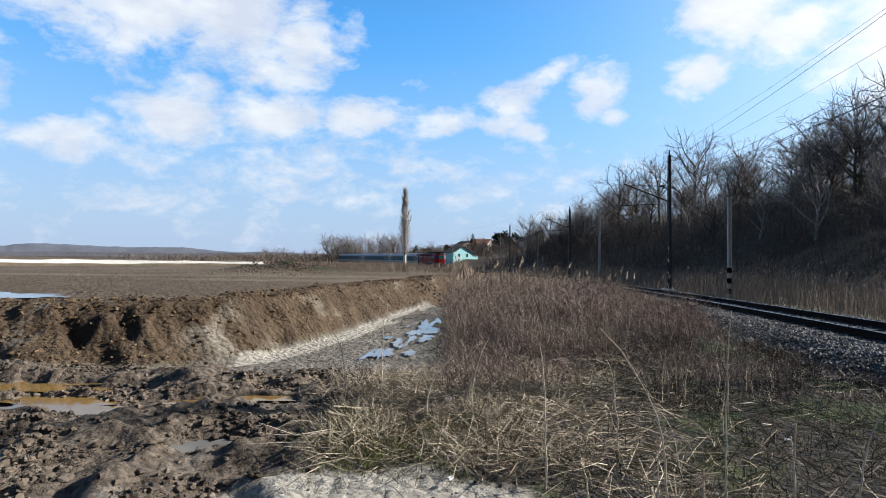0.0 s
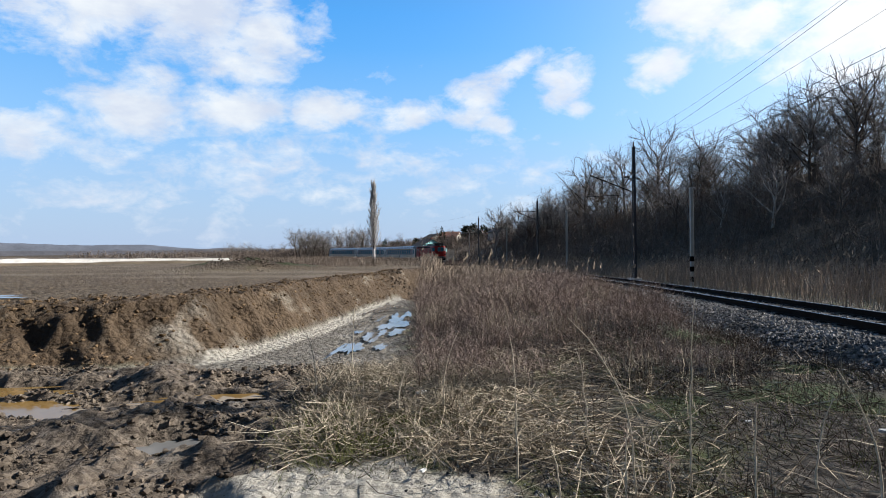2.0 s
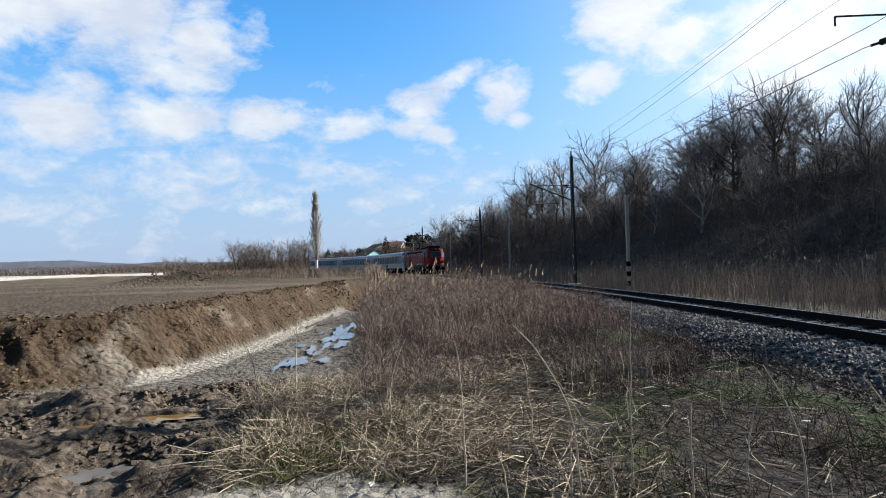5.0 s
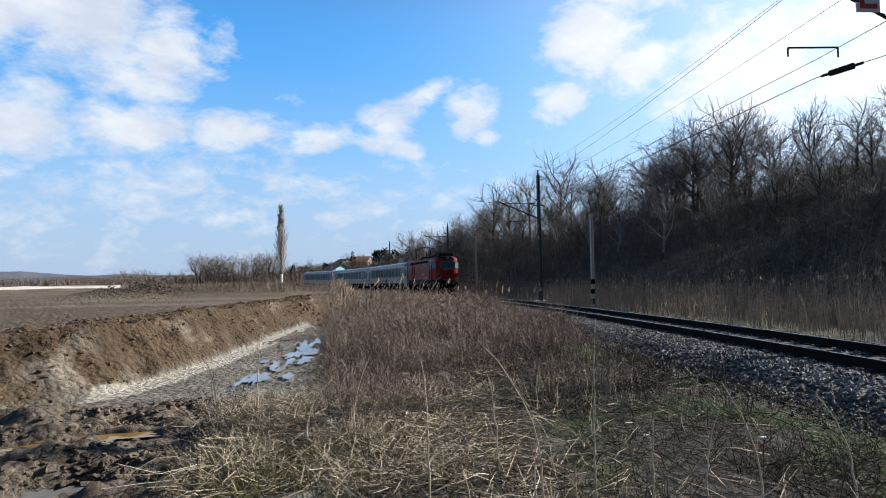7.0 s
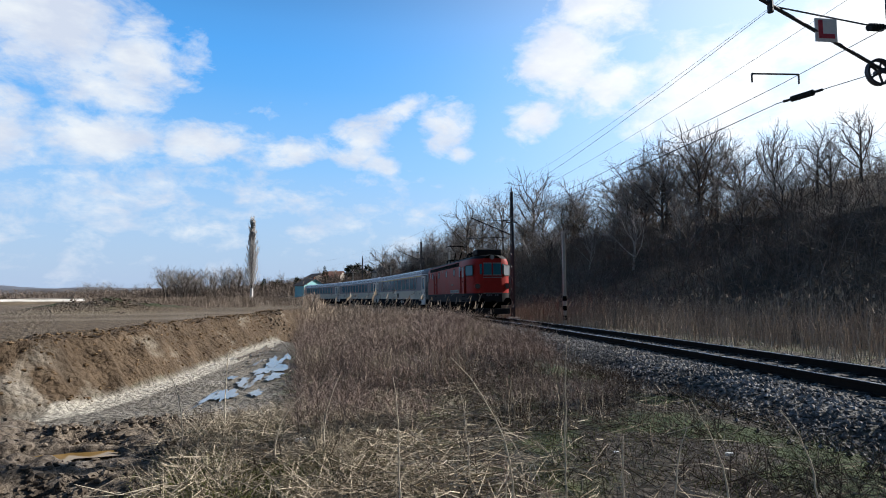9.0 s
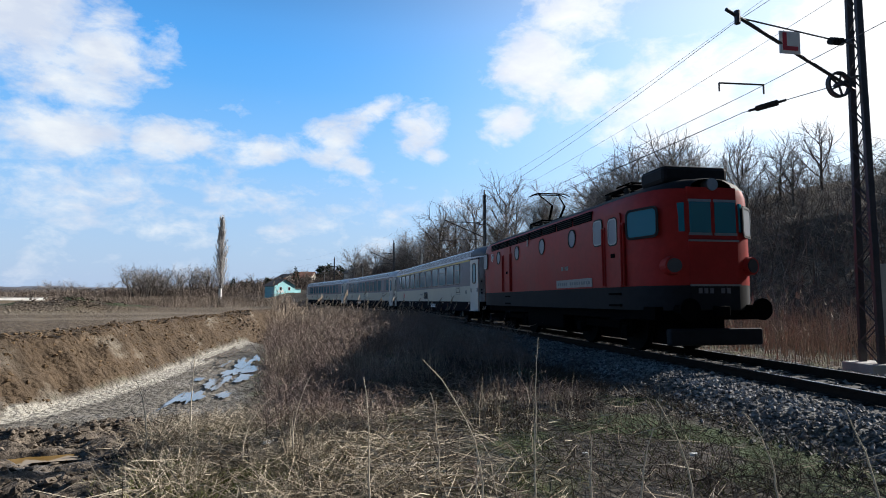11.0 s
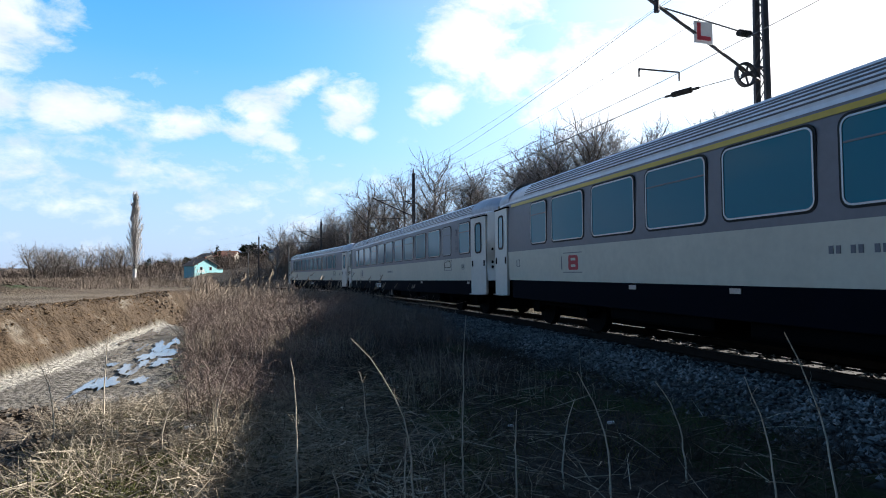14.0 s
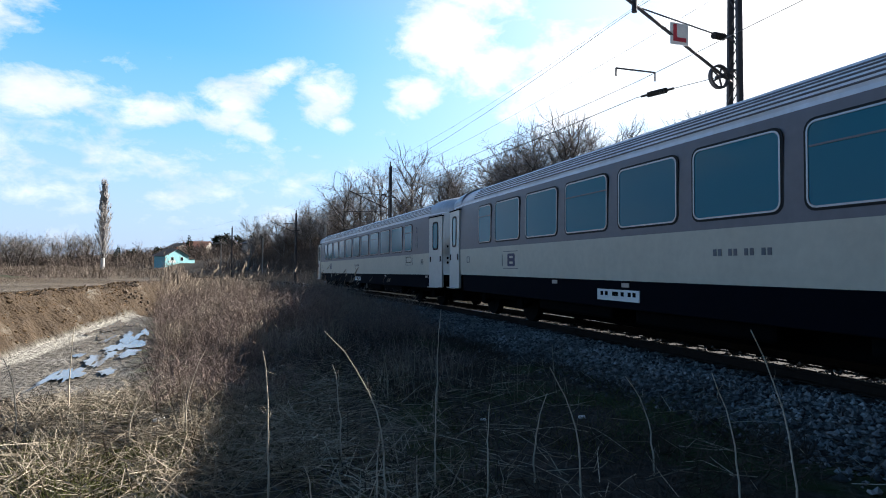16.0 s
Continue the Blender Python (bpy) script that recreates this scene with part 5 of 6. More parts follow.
def plant_hill():
    rs = np.random.RandomState(5)
    used = [False] * len(KINDS)

    def put(k, x, y, size):
        turn = rs.rand() * 6.28
        m = Matrix.Translation((x, y, ground_z(x, y) - 0.1)) @ Matrix.Rotation(turn, 4, "Z")
        if not used[k]:
            used[k] = True
            KINDS[k].scale = (size,) * 3
            KINDS[k].matrix_basis = m @ Matrix.Scale(size, 4)
        else:
            o = copy_thing(KINDS[k], m)
            o.scale = (size,) * 3
    # big trees along the ridge
    for az_, dist, size, k in ((23.4, 118, 1.5, 4), (20.6, 122, 1.35, 0), (18.6, 128, 1.4, 1), (17.0, 130, 1.3, 4), (15.6, 140, 1.2, 1), (27.5, 98, 0.95, 0),
                               (31.5, 86, 1.0, 1), (33.5, 80, 1.12, 4), (36.0, 74, 1.15, 4), (38.6, 70, 1.15, 4), (34.8, 84, 1.1, 0),
                               (42, 64, 0.75, 2), (45, 60, 0.62, 0), (48, 58, 0.55, 1), (51, 56, 0.5, 0), (54, 54, 0.42, 2), (58, 52, 0.45, 2)):
        put(k, dist * math.sin(radians(az_)), dist * math.cos(radians(az_)), size * (1.12 if az_ < 30 else 1.0 if az_ < 40 else 1.35))
    for i in range(34):
        p, _ = on_line(rs.uniform(5, 150), rs.uniform(27, 42))
        if math.degrees(math.atan2(p.x, p.y)) < 43:
            put(rs.choice([0, 1, 4]), p.x, p.y, rs.uniform(0.95, 1.25))
    n = 0
    while n < 95:
        s, d = rs.uniform(-25, 190), rs.uniform(19, 46)
        if rs.rand() > 1.1 - abs(d - 24) / 34:
            continue
        p, _ = on_line(s, d)
        az_ = math.degrees(math.atan2(p.x, p.y))
        if not 11 < az_ < 50:
            continue
        put(rs.choice([0, 1, 2, 3, 3, 2]), p.x, p.y, rs.uniform(0.62, 1.0) * (1.1 if az_ < 40 else 0.55 if az_ > 46 else 0.8))
        n += 1


plant_hill()


def stuff(name, sets, mat, label, category):
    co, quads, at = [], [], 0
    for c, q in sets:
        co.append(c)
        quads.append(q + at)
        at += len(c)
    me = quads_mesh(name, np.concatenate(co), np.concatenate(quads), [mat], smooth_shade=False)
    return tagged(new(name, me), label, category, kind="stuff")


def weeds(x, y, height, lean, width, twigs, rs, spread=0.35):
    """Upright dry weeds with side twigs."""
    z = zones(x, y)[0]
    n = len(x)
    base = np.stack([x, y, z - 0.03], 1)
    tip = base + np.stack([rs.normal(0, lean, n) * height, rs.normal(0, lean, n) * height, height * rs.uniform(0.75, 1.0, n)], 1)
    sets = [ribbons(base, tip, width * np.ones(n), rs.normal(0, 0.06, n), rs)]
    for _ in range(twigs):
        f = rs.uniform(0.3, 0.95, n)[:, None]
        b = base + (tip - base) * f
        t = b + np.stack([rs.normal(0, spread, n), rs.normal(0, spread, n), rs.uniform(0.1, 0.5, n)], 1) * (height * 0.5)[:, None]
        sets.append(ribbons(b, t, width * 0.6 * np.ones(n), rs.normal(0, 0.08, n), rs))
    return sets


def strewn(x, y, length, rise, width, rs, lift=0.03):
    """Stalks that lie or lean on the ground."""
    z = zones(x, y)[0]
    a = rs.uniform(0, 2 * np.pi, len(x))
    base = np.stack([x, y, z + rs.uniform(0, lift, len(x))], 1)
    tip = base + np.stack([np.cos(a) * length, np.sin(a) * length, rs.uniform(0.02, 1, len(x)) * rise], 1)
    tip[:, 2] = np.maximum(tip[:, 2], zones(tip[:, 0], tip[:, 1])[0] + 0.02)
    return [ribbons(base, tip, width * np.ones(len(x)), rs.normal(0, 0.10, len(x)), rs)]


def scatter(n, box_, keep, rs):
    """n places in a stretch of the plan where keep(x, y, s, d, zone values) allows."""
    xs, ys = [], []
    got = 0
    while got < n:
        x, y = rs.uniform(box_[0], box_[1], 4 * n), rs.uniform(box_[2], box_[3], 4 * n)
        z, field, mud, cut, bed, s, d, out = zones(x, y)
        p = keep(x, y, s, d, field, mud, cut, bed)
        ok = rs.rand(len(x)) < p * (1 - 0.88 * sand_spot(x, y))
        xs.append(x[ok])
        ys.append(y[ok])
        got += ok.sum()
        if got == 0:
            break
    return np.concatenate(xs)[:n], np.concatenate(ys)[:n]


def two_tone(name, lo, hi, rough=0.9):
    def make(n, pos):
        f = n.add("ShaderNodeNewGeometry").outputs["Random Per Island"]
        g = n.noise(pos, 0.6, 3)
        c = n.mix(f, lo, hi)
        return n.mix(n.ramp(g, (0.35, 0.0), (0.65, 0.6)), c, lo), None, None
    return material(name, make, rough, 0.0, 0.15)


m_russet = two_tone("russet_weeds", (0.13, 0.095, 0.083), (0.50, 0.395, 0.335))
m_straw = two_tone("dry_straw", (0.22, 0.18, 0.13), (0.66, 0.58, 0.45))
m_green = two_tone("green_grass", (0.06, 0.078, 0.022), (0.23, 0.23, 0.08))
m_reed = two_tone("reeds_brown", (0.22, 0.172, 0.135), (0.56, 0.465, 0.375))
m_scrub = two_tone("hill_scrub", (0.085, 0.068, 0.058), (0.33, 0.265, 0.22))
m_dark = two_tone("dark_litter", (0.045, 0.034, 0.027), (0.17, 0.13, 0.10))
m_stalk = two_tone("pale_stalk", (0.50, 0.43, 0.33), (0.70, 0.62, 0.50))
m_flats = two_tone("flats_grass", (0.12, 0.095, 0.078), (0.36, 0.295, 0.24))
m_plume = two_tone("reed_plumes", (0.24, 0.19, 0.14), (0.48, 0.41, 0.33))

RIGHT = lambda x, y: x > 0.05 + 0.012 * (y - 10) + 0.5 * (vnoise(x, y, 0.7) - 0.5)


def near_verge():
    rs = np.random.RandomState(21)
    # russet weed thicket on the mound between the cut and the track
    k = lambda x, y, s, d, f, m, c, b: (RIGHT(x, y) & (d < -2.9 - 1.6 * smooth(20, 6, y)) & (y > 6.8) & (f < 0.5)) * np.clip(0.35 + smooth(6.5, 10, y), 0, 1) * (0.10 + 0.9 * (fbm(x, y, 1.0, 2) > 0.46))
    x, y = scatter(13500, (0, 12, 6.8, 30), k, rs)
    h = rs.uniform(0.28, 0.78, len(x)) * (0.65 + 0.5 * smooth(8, 14, y)) * (0.55 + 0.85 * fbm(x, y, 1.2, 2))
    stuff("russet_thicket", weeds(x, y, h, 0.30, 0.009, 5, rs, 0.45), m_russet, "dense dry russet weeds between ditch and track", "weeds")
    # paler dry grass tufts among them
    k = lambda x, y, s, d, f, m, c, b: (RIGHT(x, y) & (d < -3.1) & (f < 0.5)) * (vnoise(x + 3, y, 1.3) > 0.58) * (1 - 0.9 * cinder_strip(x, y, d))
    x, y = scatter(9000, (0.2, 9, 6.0, 28), k, rs)
    stuff("dry_grass", weeds(x, y, rs.uniform(0.3, 0.75, len(x)), 0.14, 0.008, 1, rs), m_straw, "pale dry grass tufts on the verge", "grass")
    # lying straw, near the camera
    k = lambda x, y, s, d, f, m, c, b: ((d < -2.9) & (f < 0.4) & (c < 0.4)) * (1 - m) * (1 - 0.86 * cinder_strip(x, y, d)) * np.where((np.abs(x - 0.1) < 1.2) & (y < 4.6), 0.12, 1.0) * np.where(x < 0.3, 0.5, 1.0) * np.where(d > -4.2, 0.45, 1.0) * np.where(x > 1.6, 0.38, 1.0)
    x, y = scatter(5600, (-1.5, 9, 2.6, 10), k, rs)
    stuff("lying_straw", strewn(x, y, rs.uniform(0.12, 0.7, len(x)), 0.16, 0.009, rs, 0.06), m_straw, "flattened pale stalks strewn over the verge", "straw")
    # brown litter stalks
    k = lambda x, y, s, d, f, m, c, b: ((d < -2.9) & (f < 0.4) & (c < 0.4)) * (1 - m) * (0.35 + 0.65 * cinder_strip(x, y, d)) * (0.2 + 0.8 * (fbm(x, y, 0.8, 2) > 0.47))
    x, y = scatter(5200, (-1.5, 9, 2.6, 12), k, rs)
    stuff("brown_litter", strewn(x, y, rs.uniform(0.1, 0.45, len(x)), 0.22, 0.007, rs, 0.04) + weeds(x[:2400], y[:2400], rs.uniform(0.12, 0.42, 2400), 0.3, 0.007, 3, rs), m_dark, "low brown broken weeds on the verge", "weeds")
    # green tufts
    k = lambda x, y, s, d, f, m, c, b: ((d < -2.8) & (f < 0.3) & (c < 0.3)) * (1 - m) * (np.where((x < 0.9) & (y > 4.2) & (y < 6.6), 1.0, 0.16) * (vnoise(x, y + 5, 0.8) > 0.45))
    x, y = scatter(11000, (-1.6, 8, 3.6, 8.4), k, rs)
    stuff("green_grass", weeds(x, y, rs.uniform(0.04, 0.15, len(x)), 0.5, 0.006, 0, rs), m_green, "short green grass tufts on the verge", "grass")
    # yellowish bleached grass beside the mud
    k = lambda x, y, s, d, f, m, c, b: (f < 0.3) * (1 - m) * (c < 0.5) * smooth(1.6, 0.6, x) * (vnoise(x, y, 0.6) > 0.35)
    x, y = scatter(2600, (-1.8, 1.8, 4.4, 9.2), k, rs)
    stuff("bleached_grass", weeds(x, y, rs.uniform(0.10, 0.34, len(x)), 0.6, 0.006, 2, rs), m_straw, "bleached dry grass beside the mud", "grass")


near_verge()


def reed_belts():
    rs = np.random.RandomState(31)
    # belt at the hill's foot behind the track
    s, d = rs.uniform(-20, 130, 21000), rs.uniform(3.6, 10.5, 21000)
    keep = rs.rand(21000) < np.where(s < 60, 1.0, 0.6)
    s, d = s[keep], d[keep]
    t = np.interp(s, LINE_S, LINE_T)
    x = np.interp(s, LINE_S, LINE_X) + np.sin(t) * d
    y = np.interp(s, LINE_S, LINE_Y) - np.cos(t) * d
    h = rs.uniform(0.7, 1.5, len(x)) * (0.7 + 0.5 * smooth(3.6, 7, d))
    stuff("reed_belt", weeds(x, y, h, 0.10, 0.020, 2, rs, 0.2), m_reed, "brown dry reeds at the foot of the hill", "reeds")
    # taller reeds beyond the mound, hiding the far rails
    k = lambda x, y, s, d, f, m, c, b: ((d < -2.8 - 1.6 * (y > 32)) & (x > 0.1 + 0.04 * (y - 24))) * 1.0
    x, y = scatter(9000, (0, 13, 23, 75), k, rs)
    h = rs.uniform(0.6, 1.25, len(x))
    stuff("tall_reeds", weeds(x, y, h, 0.12, 0.016, 3, rs, 0.25), m_reed, "tall brown reeds along the railway", "reeds")
    x, y = scatter(230, (0.5, 9, 18, 46), k, rs)
    z = zones(x, y)[0]
    hh = rs.uniform(0.95, 1.5, len(x))
    top = np.stack([x, y, z + hh], 1)
    end = top + np.stack([rs.normal(0.08, 0.05, len(x)), rs.normal(0, 0.05, len(x)), rs.uniform(0.12, 0.28, len(x))], 1)
    stuff("reed_plumes", [ribbons(top, end, np.full(len(x), 0.06), rs.normal(0, 0.1, len(x)), rs)] + weeds(x, y, hh, 0.02, 0.010, 0, rs), m_plume, "pale feathery reed plumes", "reeds")
    # dry grass flats towards the far curve
    k = lambda x, y, s, d, f, m, c, b: ((d < -2.6) & (d > -70)) * np.where(x < -0.18 * y + 6, 1.0, 0.5) * (x > -0.31 * y)
    x, y = scatter(26000, (-60, 12, 46, 190), k, rs)
    stuff("dry_flats", weeds(x, y, rs.uniform(0.25, 0.95, len(x)) * (0.5 + fbm(x, y, 7.0, 3)), 0.35, 0.032, 3, rs, 0.45), m_flats, "brown dry grass flats before the far curve", "grass")
    k2 = lambda x, y, s, d, f, m, c, b: k(x, y, s, d, f, m, c, b) * (fbm(x, y, 8.0, 2) > 0.55)
    x, y = scatter(4000, (-60, 4, 52, 120), k2, rs)
    stuff("pale_flats", weeds(x, y, rs.uniform(0.3, 0.9, len(x)), 0.25, 0.03, 1, rs, 0.3), m_reed, "pale dry grass flats before the far curve", "grass")
    # pale seed heads over the reeds at the hill's foot
    s, d = rs.uniform(-15, 75, 900), rs.uniform(5.0, 10.5, 900)
    t = np.interp(s, LINE_S, LINE_T)
    x = np.interp(s, LINE_S, LINE_X) + np.sin(t) * d
    y = np.interp(s, LINE_S, LINE_Y) - np.cos(t) * d
    hh = rs.uniform(1.0, 1.75, len(x))
    top = np.stack([x, y, zones(x, y)[0] + hh], 1)
    end = top + np.stack([rs.normal(0.05, 0.06, len(x)), rs.normal(0, 0.06, len(x)), rs.uniform(0.10, 0.26, len(x))], 1)
    stuff("seed_heads", [ribbons(top, end, np.full(len(x), 0.075), rs.normal(0, 0.1, len(x)), rs)] + weeds(x, y, hh, 0.02, 0.012, 0, rs), m_plume, "pale fluffy seed heads above the reeds", "reeds")
    # scrub under the hill's trees: low brush, then tall thicket in clumps
    for name, n, lo, hi, width, twigs, label in (("hill_scrub", 22000, 0.7, 2.4, 0.034, 5, "dark leafless scrub covering the hillside"),
                                                 ("hill_thicket", 17000, 1.8, 4.4, 0.042, 7, "tall tangled leafless brush on the hillside")):
        s, d = rs.uniform(-25, 200, n), 9 + (45 if n > 20000 else 38) * rs.rand(n)
        t = np.interp(s, LINE_S, LINE_T)
        x = np.interp(s, LINE_S, LINE_X) + np.sin(t) * d
        y = np.interp(s, LINE_S, LINE_Y) - np.cos(t) * d
        a = np.degrees(np.arctan2(x, y))
        ok = (a > 9) & (a < 78) & ((n > 20000) | (fbm(x, y, 6.0, 2) > 0.40))
        x, y, a = x[ok], y[ok], a[ok]
        h = rs.uniform(lo, hi, len(x)) * (0.6 + 0.8 * fbm(x, y, 5.0, 2)) * np.interp(a, (40, 52), (1.0, 0.7)) * np.interp(d[ok], (9, 16), (0.45, 1.0))
        stuff(name, weeds(x, y, h, 0.25, width, twigs, rs, 0.42), m_scrub, label, "scrub")
    s, d = rs.uniform(120, 330, 9000), 6 + 84 * rs.rand(9000)
    t = np.interp(s, LINE_S, LINE_T)
    x = np.interp(s, LINE_S, LINE_X) + np.sin(t) * d
    y = np.interp(s, LINE_S, LINE_Y) - np.cos(t) * d
    ok = (np.hypot(x - 5.3, y - 196) > 13) & ((y > 196) | (np.abs(np.degrees(np.arctan2(x, y)) - 1.6) > 2.6))
    x, y = x[ok], y[ok]
    stuff("slope_scrub", weeds(x, y, rs.uniform(0.8, 2.8, len(x)) * (0.5 + fbm(x, y, 9.0, 2)), 0.25, 0.11, 5, rs, 0.45), m_scrub, "leafless brush on the village slope", "scrub")


reed_belts()


# tall single stalks beside the camera
def stalk(az_, dist, height, bend, head):
    height *= 1.42
    rs = np.random.RandomState(int(az_ * 10) + 407)
    x, y = dist * math.sin(radians(az_)), dist * math.cos(radians(az_))
    root = new("dry_weed_stalk")
    tagged(root, "tall dry pale weed stalk with a dark seed head" if head else "tall thin dry pale weed stalk", "weed", "weed stalks")
    root.location = (x, y, ground_z(x, y) - 0.02)
    n = 9
    pts = np.array([(1.5 * bend * height * (i / n) ** 3.0 + 0.004 * rs.normal(), 0.06 * height * (i / n) ** 2 + 0.004 * rs.normal(), height * (i / n) * (1 - 0.12 * abs(bend) * i / n)) for i in range(n + 1)])
    a = tubes([(pts, np.linspace(0.0085, 0.003, n + 1))], 5)
    part("stem", quads_mesh("stem", *a, [m_stalk]), m_stalk, root)
    tw = []
    for q in range(5 if not head else 26):
        j = rs.randint(5 if not head else 7, n)
        w = rs.normal(0, 0.7, 3) + np.array([0, 0, 0.6])
        tw.append(grow(pts[j], w, 0.10 if head else 0.07 + 0.08 * rs.rand(), 0.0018, 3, 0.3, 0.05, rs))
    if head:
        part("seed_head", quads_mesh("seeds", *tubes(tw, 3), [m_russet]), m_russet, root)
    else:
        for w in tw:
            part("side_twig", quads_mesh("side_twig", *tubes([w], 3), [m_straw]), m_straw, root)


for args in ((10.3, 4.3, 0.76, -0.02, False), (21.5, 4.0, 0.92, -0.22, False), (26.3, 4.4, 0.55, 0.02, False), (20.6, 3.9, 0.42, 0.02, True), (24.6, 3.7, 0.36, 0.0, True),
             (40.5, 4.2, 0.72, -0.16, False), (54.2, 4.1, 0.75, -0.12, False), (58.5, 3.9, 0.98, -0.14, False), (14.5, 3.6, 0.35, -0.08, False), (31.5, 4.0, 0.52, 0.03, False),
             (3.0, 6.0, 0.62, 0.12, False), (26.4, 6.6, 0.85, 0.04, False), (-9.5, 6.8, 0.60, -0.10, False), (-6.0, 7.4, 0.7, 0.02, False), (17.0, 5.0, 0.6, -0.05, False), (-1.5, 6.0, 0.5, 0.25, False),
             (47.0, 5.0, 0.6, -0.2, False), (36.0, 4.6, 0.5, 0.15, False)):
    stalk(*args)

# ---- poplar, village and far woods ----
def poplar(az_, dist, top):
    rs = np.random.RandomState(3)
    x, y = dist * math.sin(radians(az_)), dist * math.cos(radians(az_))
    z = ground_z(x, y)
    H = EYE.z + dist * math.tan(radians(top)) - z
    wood, fine = [], []
    trunk = grow((0, 0, -0.2), (0, 0, 1), H * 0.94, 0.26, 9, 0.012, 0.02, rs)
    wood.append(trunk)
    for i in range(120):
        f = 0.13 + 0.85 * (i / 120) ** 0.9
        k = f * 9
        j = min(int(k), 8)
        p = trunk[0][j] + (trunk[0][j + 1] - trunk[0][j]) * (k - j)
        a = i * 2.399
        reach = 0.19 * (1 - 0.55 * f)
        limb = grow(p, (math.cos(a) * reach * 2.6, math.sin(a) * reach * 2.6, 1), H * (0.27 - 0.13 * f), 0.06, 4, 0.07, 0.06, rs)
        fine.append(limb)
        for _ in range(15):
            h = rs.randint(0, 4)
            w = np.array([rs.normal(0, 0.20), rs.normal(0, 0.20), 1.0])
            fine.append(grow(limb[0][h], w, H * 0.07, 0.03, 1, 0.1, 0.1, rs))
    root = tree_thing("poplar_tree", (tubes(wood, 7), tubes(fine, 3)), (m_bark, m_poplar), "tall narrow leafless poplar with whitewashed foot")
    root.location = (x, y, z)
    part("whitewash", rod(B(), (0, 0, 0), (0, 0, 2.2), 0.275, 12, 0.265), m_white, root, "whitewashed trunk foot")


poplar(-3.8, 104, 6.55)


def polar(az_, dist):
    return dist * math.sin(radians(az_)), dist * math.cos(radians(az_))


# a lone bare tree before the village, and trees round it
lone = copy_thing(KINDS[2], Matrix.Translation((*polar(8.1, 132), ground_z(*polar(8.1, 132)))))
tagged(lone, "lone pale-barked leafless tree near the houses", "tree")
lone.scale = (1.75,) * 3
m_ever = two_tone("evergreen_dark", (0.012, 0.02, 0.010), (0.035, 0.05, 0.022))


def far_trees():
    rs = np.random.RandomState(77)
    # wood left of the poplar and behind the house
    spots = [(rs.uniform(-11.2, -4.6), rs.uniform(225, 300), rs.uniform(1.2, 1.7)) for _ in range(52)]
    spots += [(rs.uniform(-5, 11), rs.uniform(235, 330), rs.uniform(0.7, 1.15)) for _ in range(32)]
    spots += [(rs.uniform(9.5, 14.5), rs.uniform(120, 190), rs.uniform(0.8, 1.1)) for _ in range(16)]
    spots += [(rs.uniform(-18, -12.5), rs.uniform(330, 480), rs.uniform(0.9, 1.5)) for _ in range(16)]
    made = 0
    for a, dist, size in spots:
        x, y = polar(a, dist)
        m = Matrix.Translation((x, y, ground_z(x, y) - 0.3)) @ Matrix.Rotation(rs.rand() * 6.28, 4, "Z")
        if made < 2:
            o = FAR_KINDS[made]
            o.matrix_basis = m
        else:
            o = copy_thing(FAR_KINDS[made % 2], m)
        made += 1
        o.scale = (size,) * 3
    # bushes under them
    x = np.concatenate([rs.uniform(-75, 70, 4600), rs.uniform(-180, -60, 1600)])
    y = np.concatenate([rs.uniform(215, 330, 4600), rs.uniform(300, 480, 1600)])
    s, d = line_coords(x, y)
    ok = (d > 8) | (x < -60)
    stuff("far_thicket", weeds(x[ok], y[ok], rs.uniform(1.8, 5.5, ok.sum()), 0.25, 0.2, 5, rs, 0.5), m_scrub, "distant dark leafless thicket beyond the curve", "thicket")


far_trees()


def shrub(x, y, h, r, label, seed):
    """A rounded evergreen of many small leaf sprays."""
    rs = np.random.RandomState(seed)
    n = 900
    v = rs.normal(0, 1, (n, 3))
    v /= np.linalg.norm(v, axis=1)[:, None]
    p = v * (0.55 + 0.45 * rs.rand(n, 1)) * np.array([r, r, h / 2]) * (1 + 0.25 * np.sin(v[:, :1] * 5 + seed)) + np.array([0, 0, h * 0.56])
    tip = p + v * 0.35 * r * rs.rand(n, 1) + rs.normal(0, 0.12 * r, (n, 3))
    c, q = ribbons(p, tip, np.full(n, 0.16 * r), rs.normal(0, 0.1, n), rs)
    root = new("evergreen_tree")
    tagged(root, label, "tree", "evergreens of the village")
    root.location = (x, y, ground_z(x, y))
    part("trunk", rod(B(), (0, 0, -0.2), (0, 0, h * 0.5), 0.14 * r, 7, 0.05 * r), m_bark, root)
    part("crown", quads_mesh("crown", c, q, [m_ever], smooth_shade=False), m_ever, root)


for i, (a, dist, h, r) in enumerate(((5.9, 255, 7.0, 3.6), (-2.7, 240, 6.5, 1.1), (3.0, 245, 7.0, 1.3), (7.2, 240, 5.5, 2.4), (0.4, 250, 4.5, 1.6), (9.0, 230, 6, 3.0), (-1.6, 255, 4, 2.0))):
    shrub(*polar(a, dist), h, r, "dark evergreen among the village houses", 50 + i)

m_turq = plain("turquoise_render", (0.36, 0.72, 0.76), 0.8, 0.0, 0.15, 0.6)
m_tile = plain("dark_roof_tiles", (0.10, 0.085, 0.08), 0.85, 0.0, 0.4, 2.0)
m_redtile = plain("red_roof_tiles", (0.20, 0.09, 0.06), 0.85, 0.0, 0.4, 2.0)
m_render = plain("pale_render", (0.42, 0.38, 0.33), 0.85, 0.0, 0.2, 0.6)
m_darkpane = plain("dark_window", (0.02, 0.025, 0.03), 0.15)


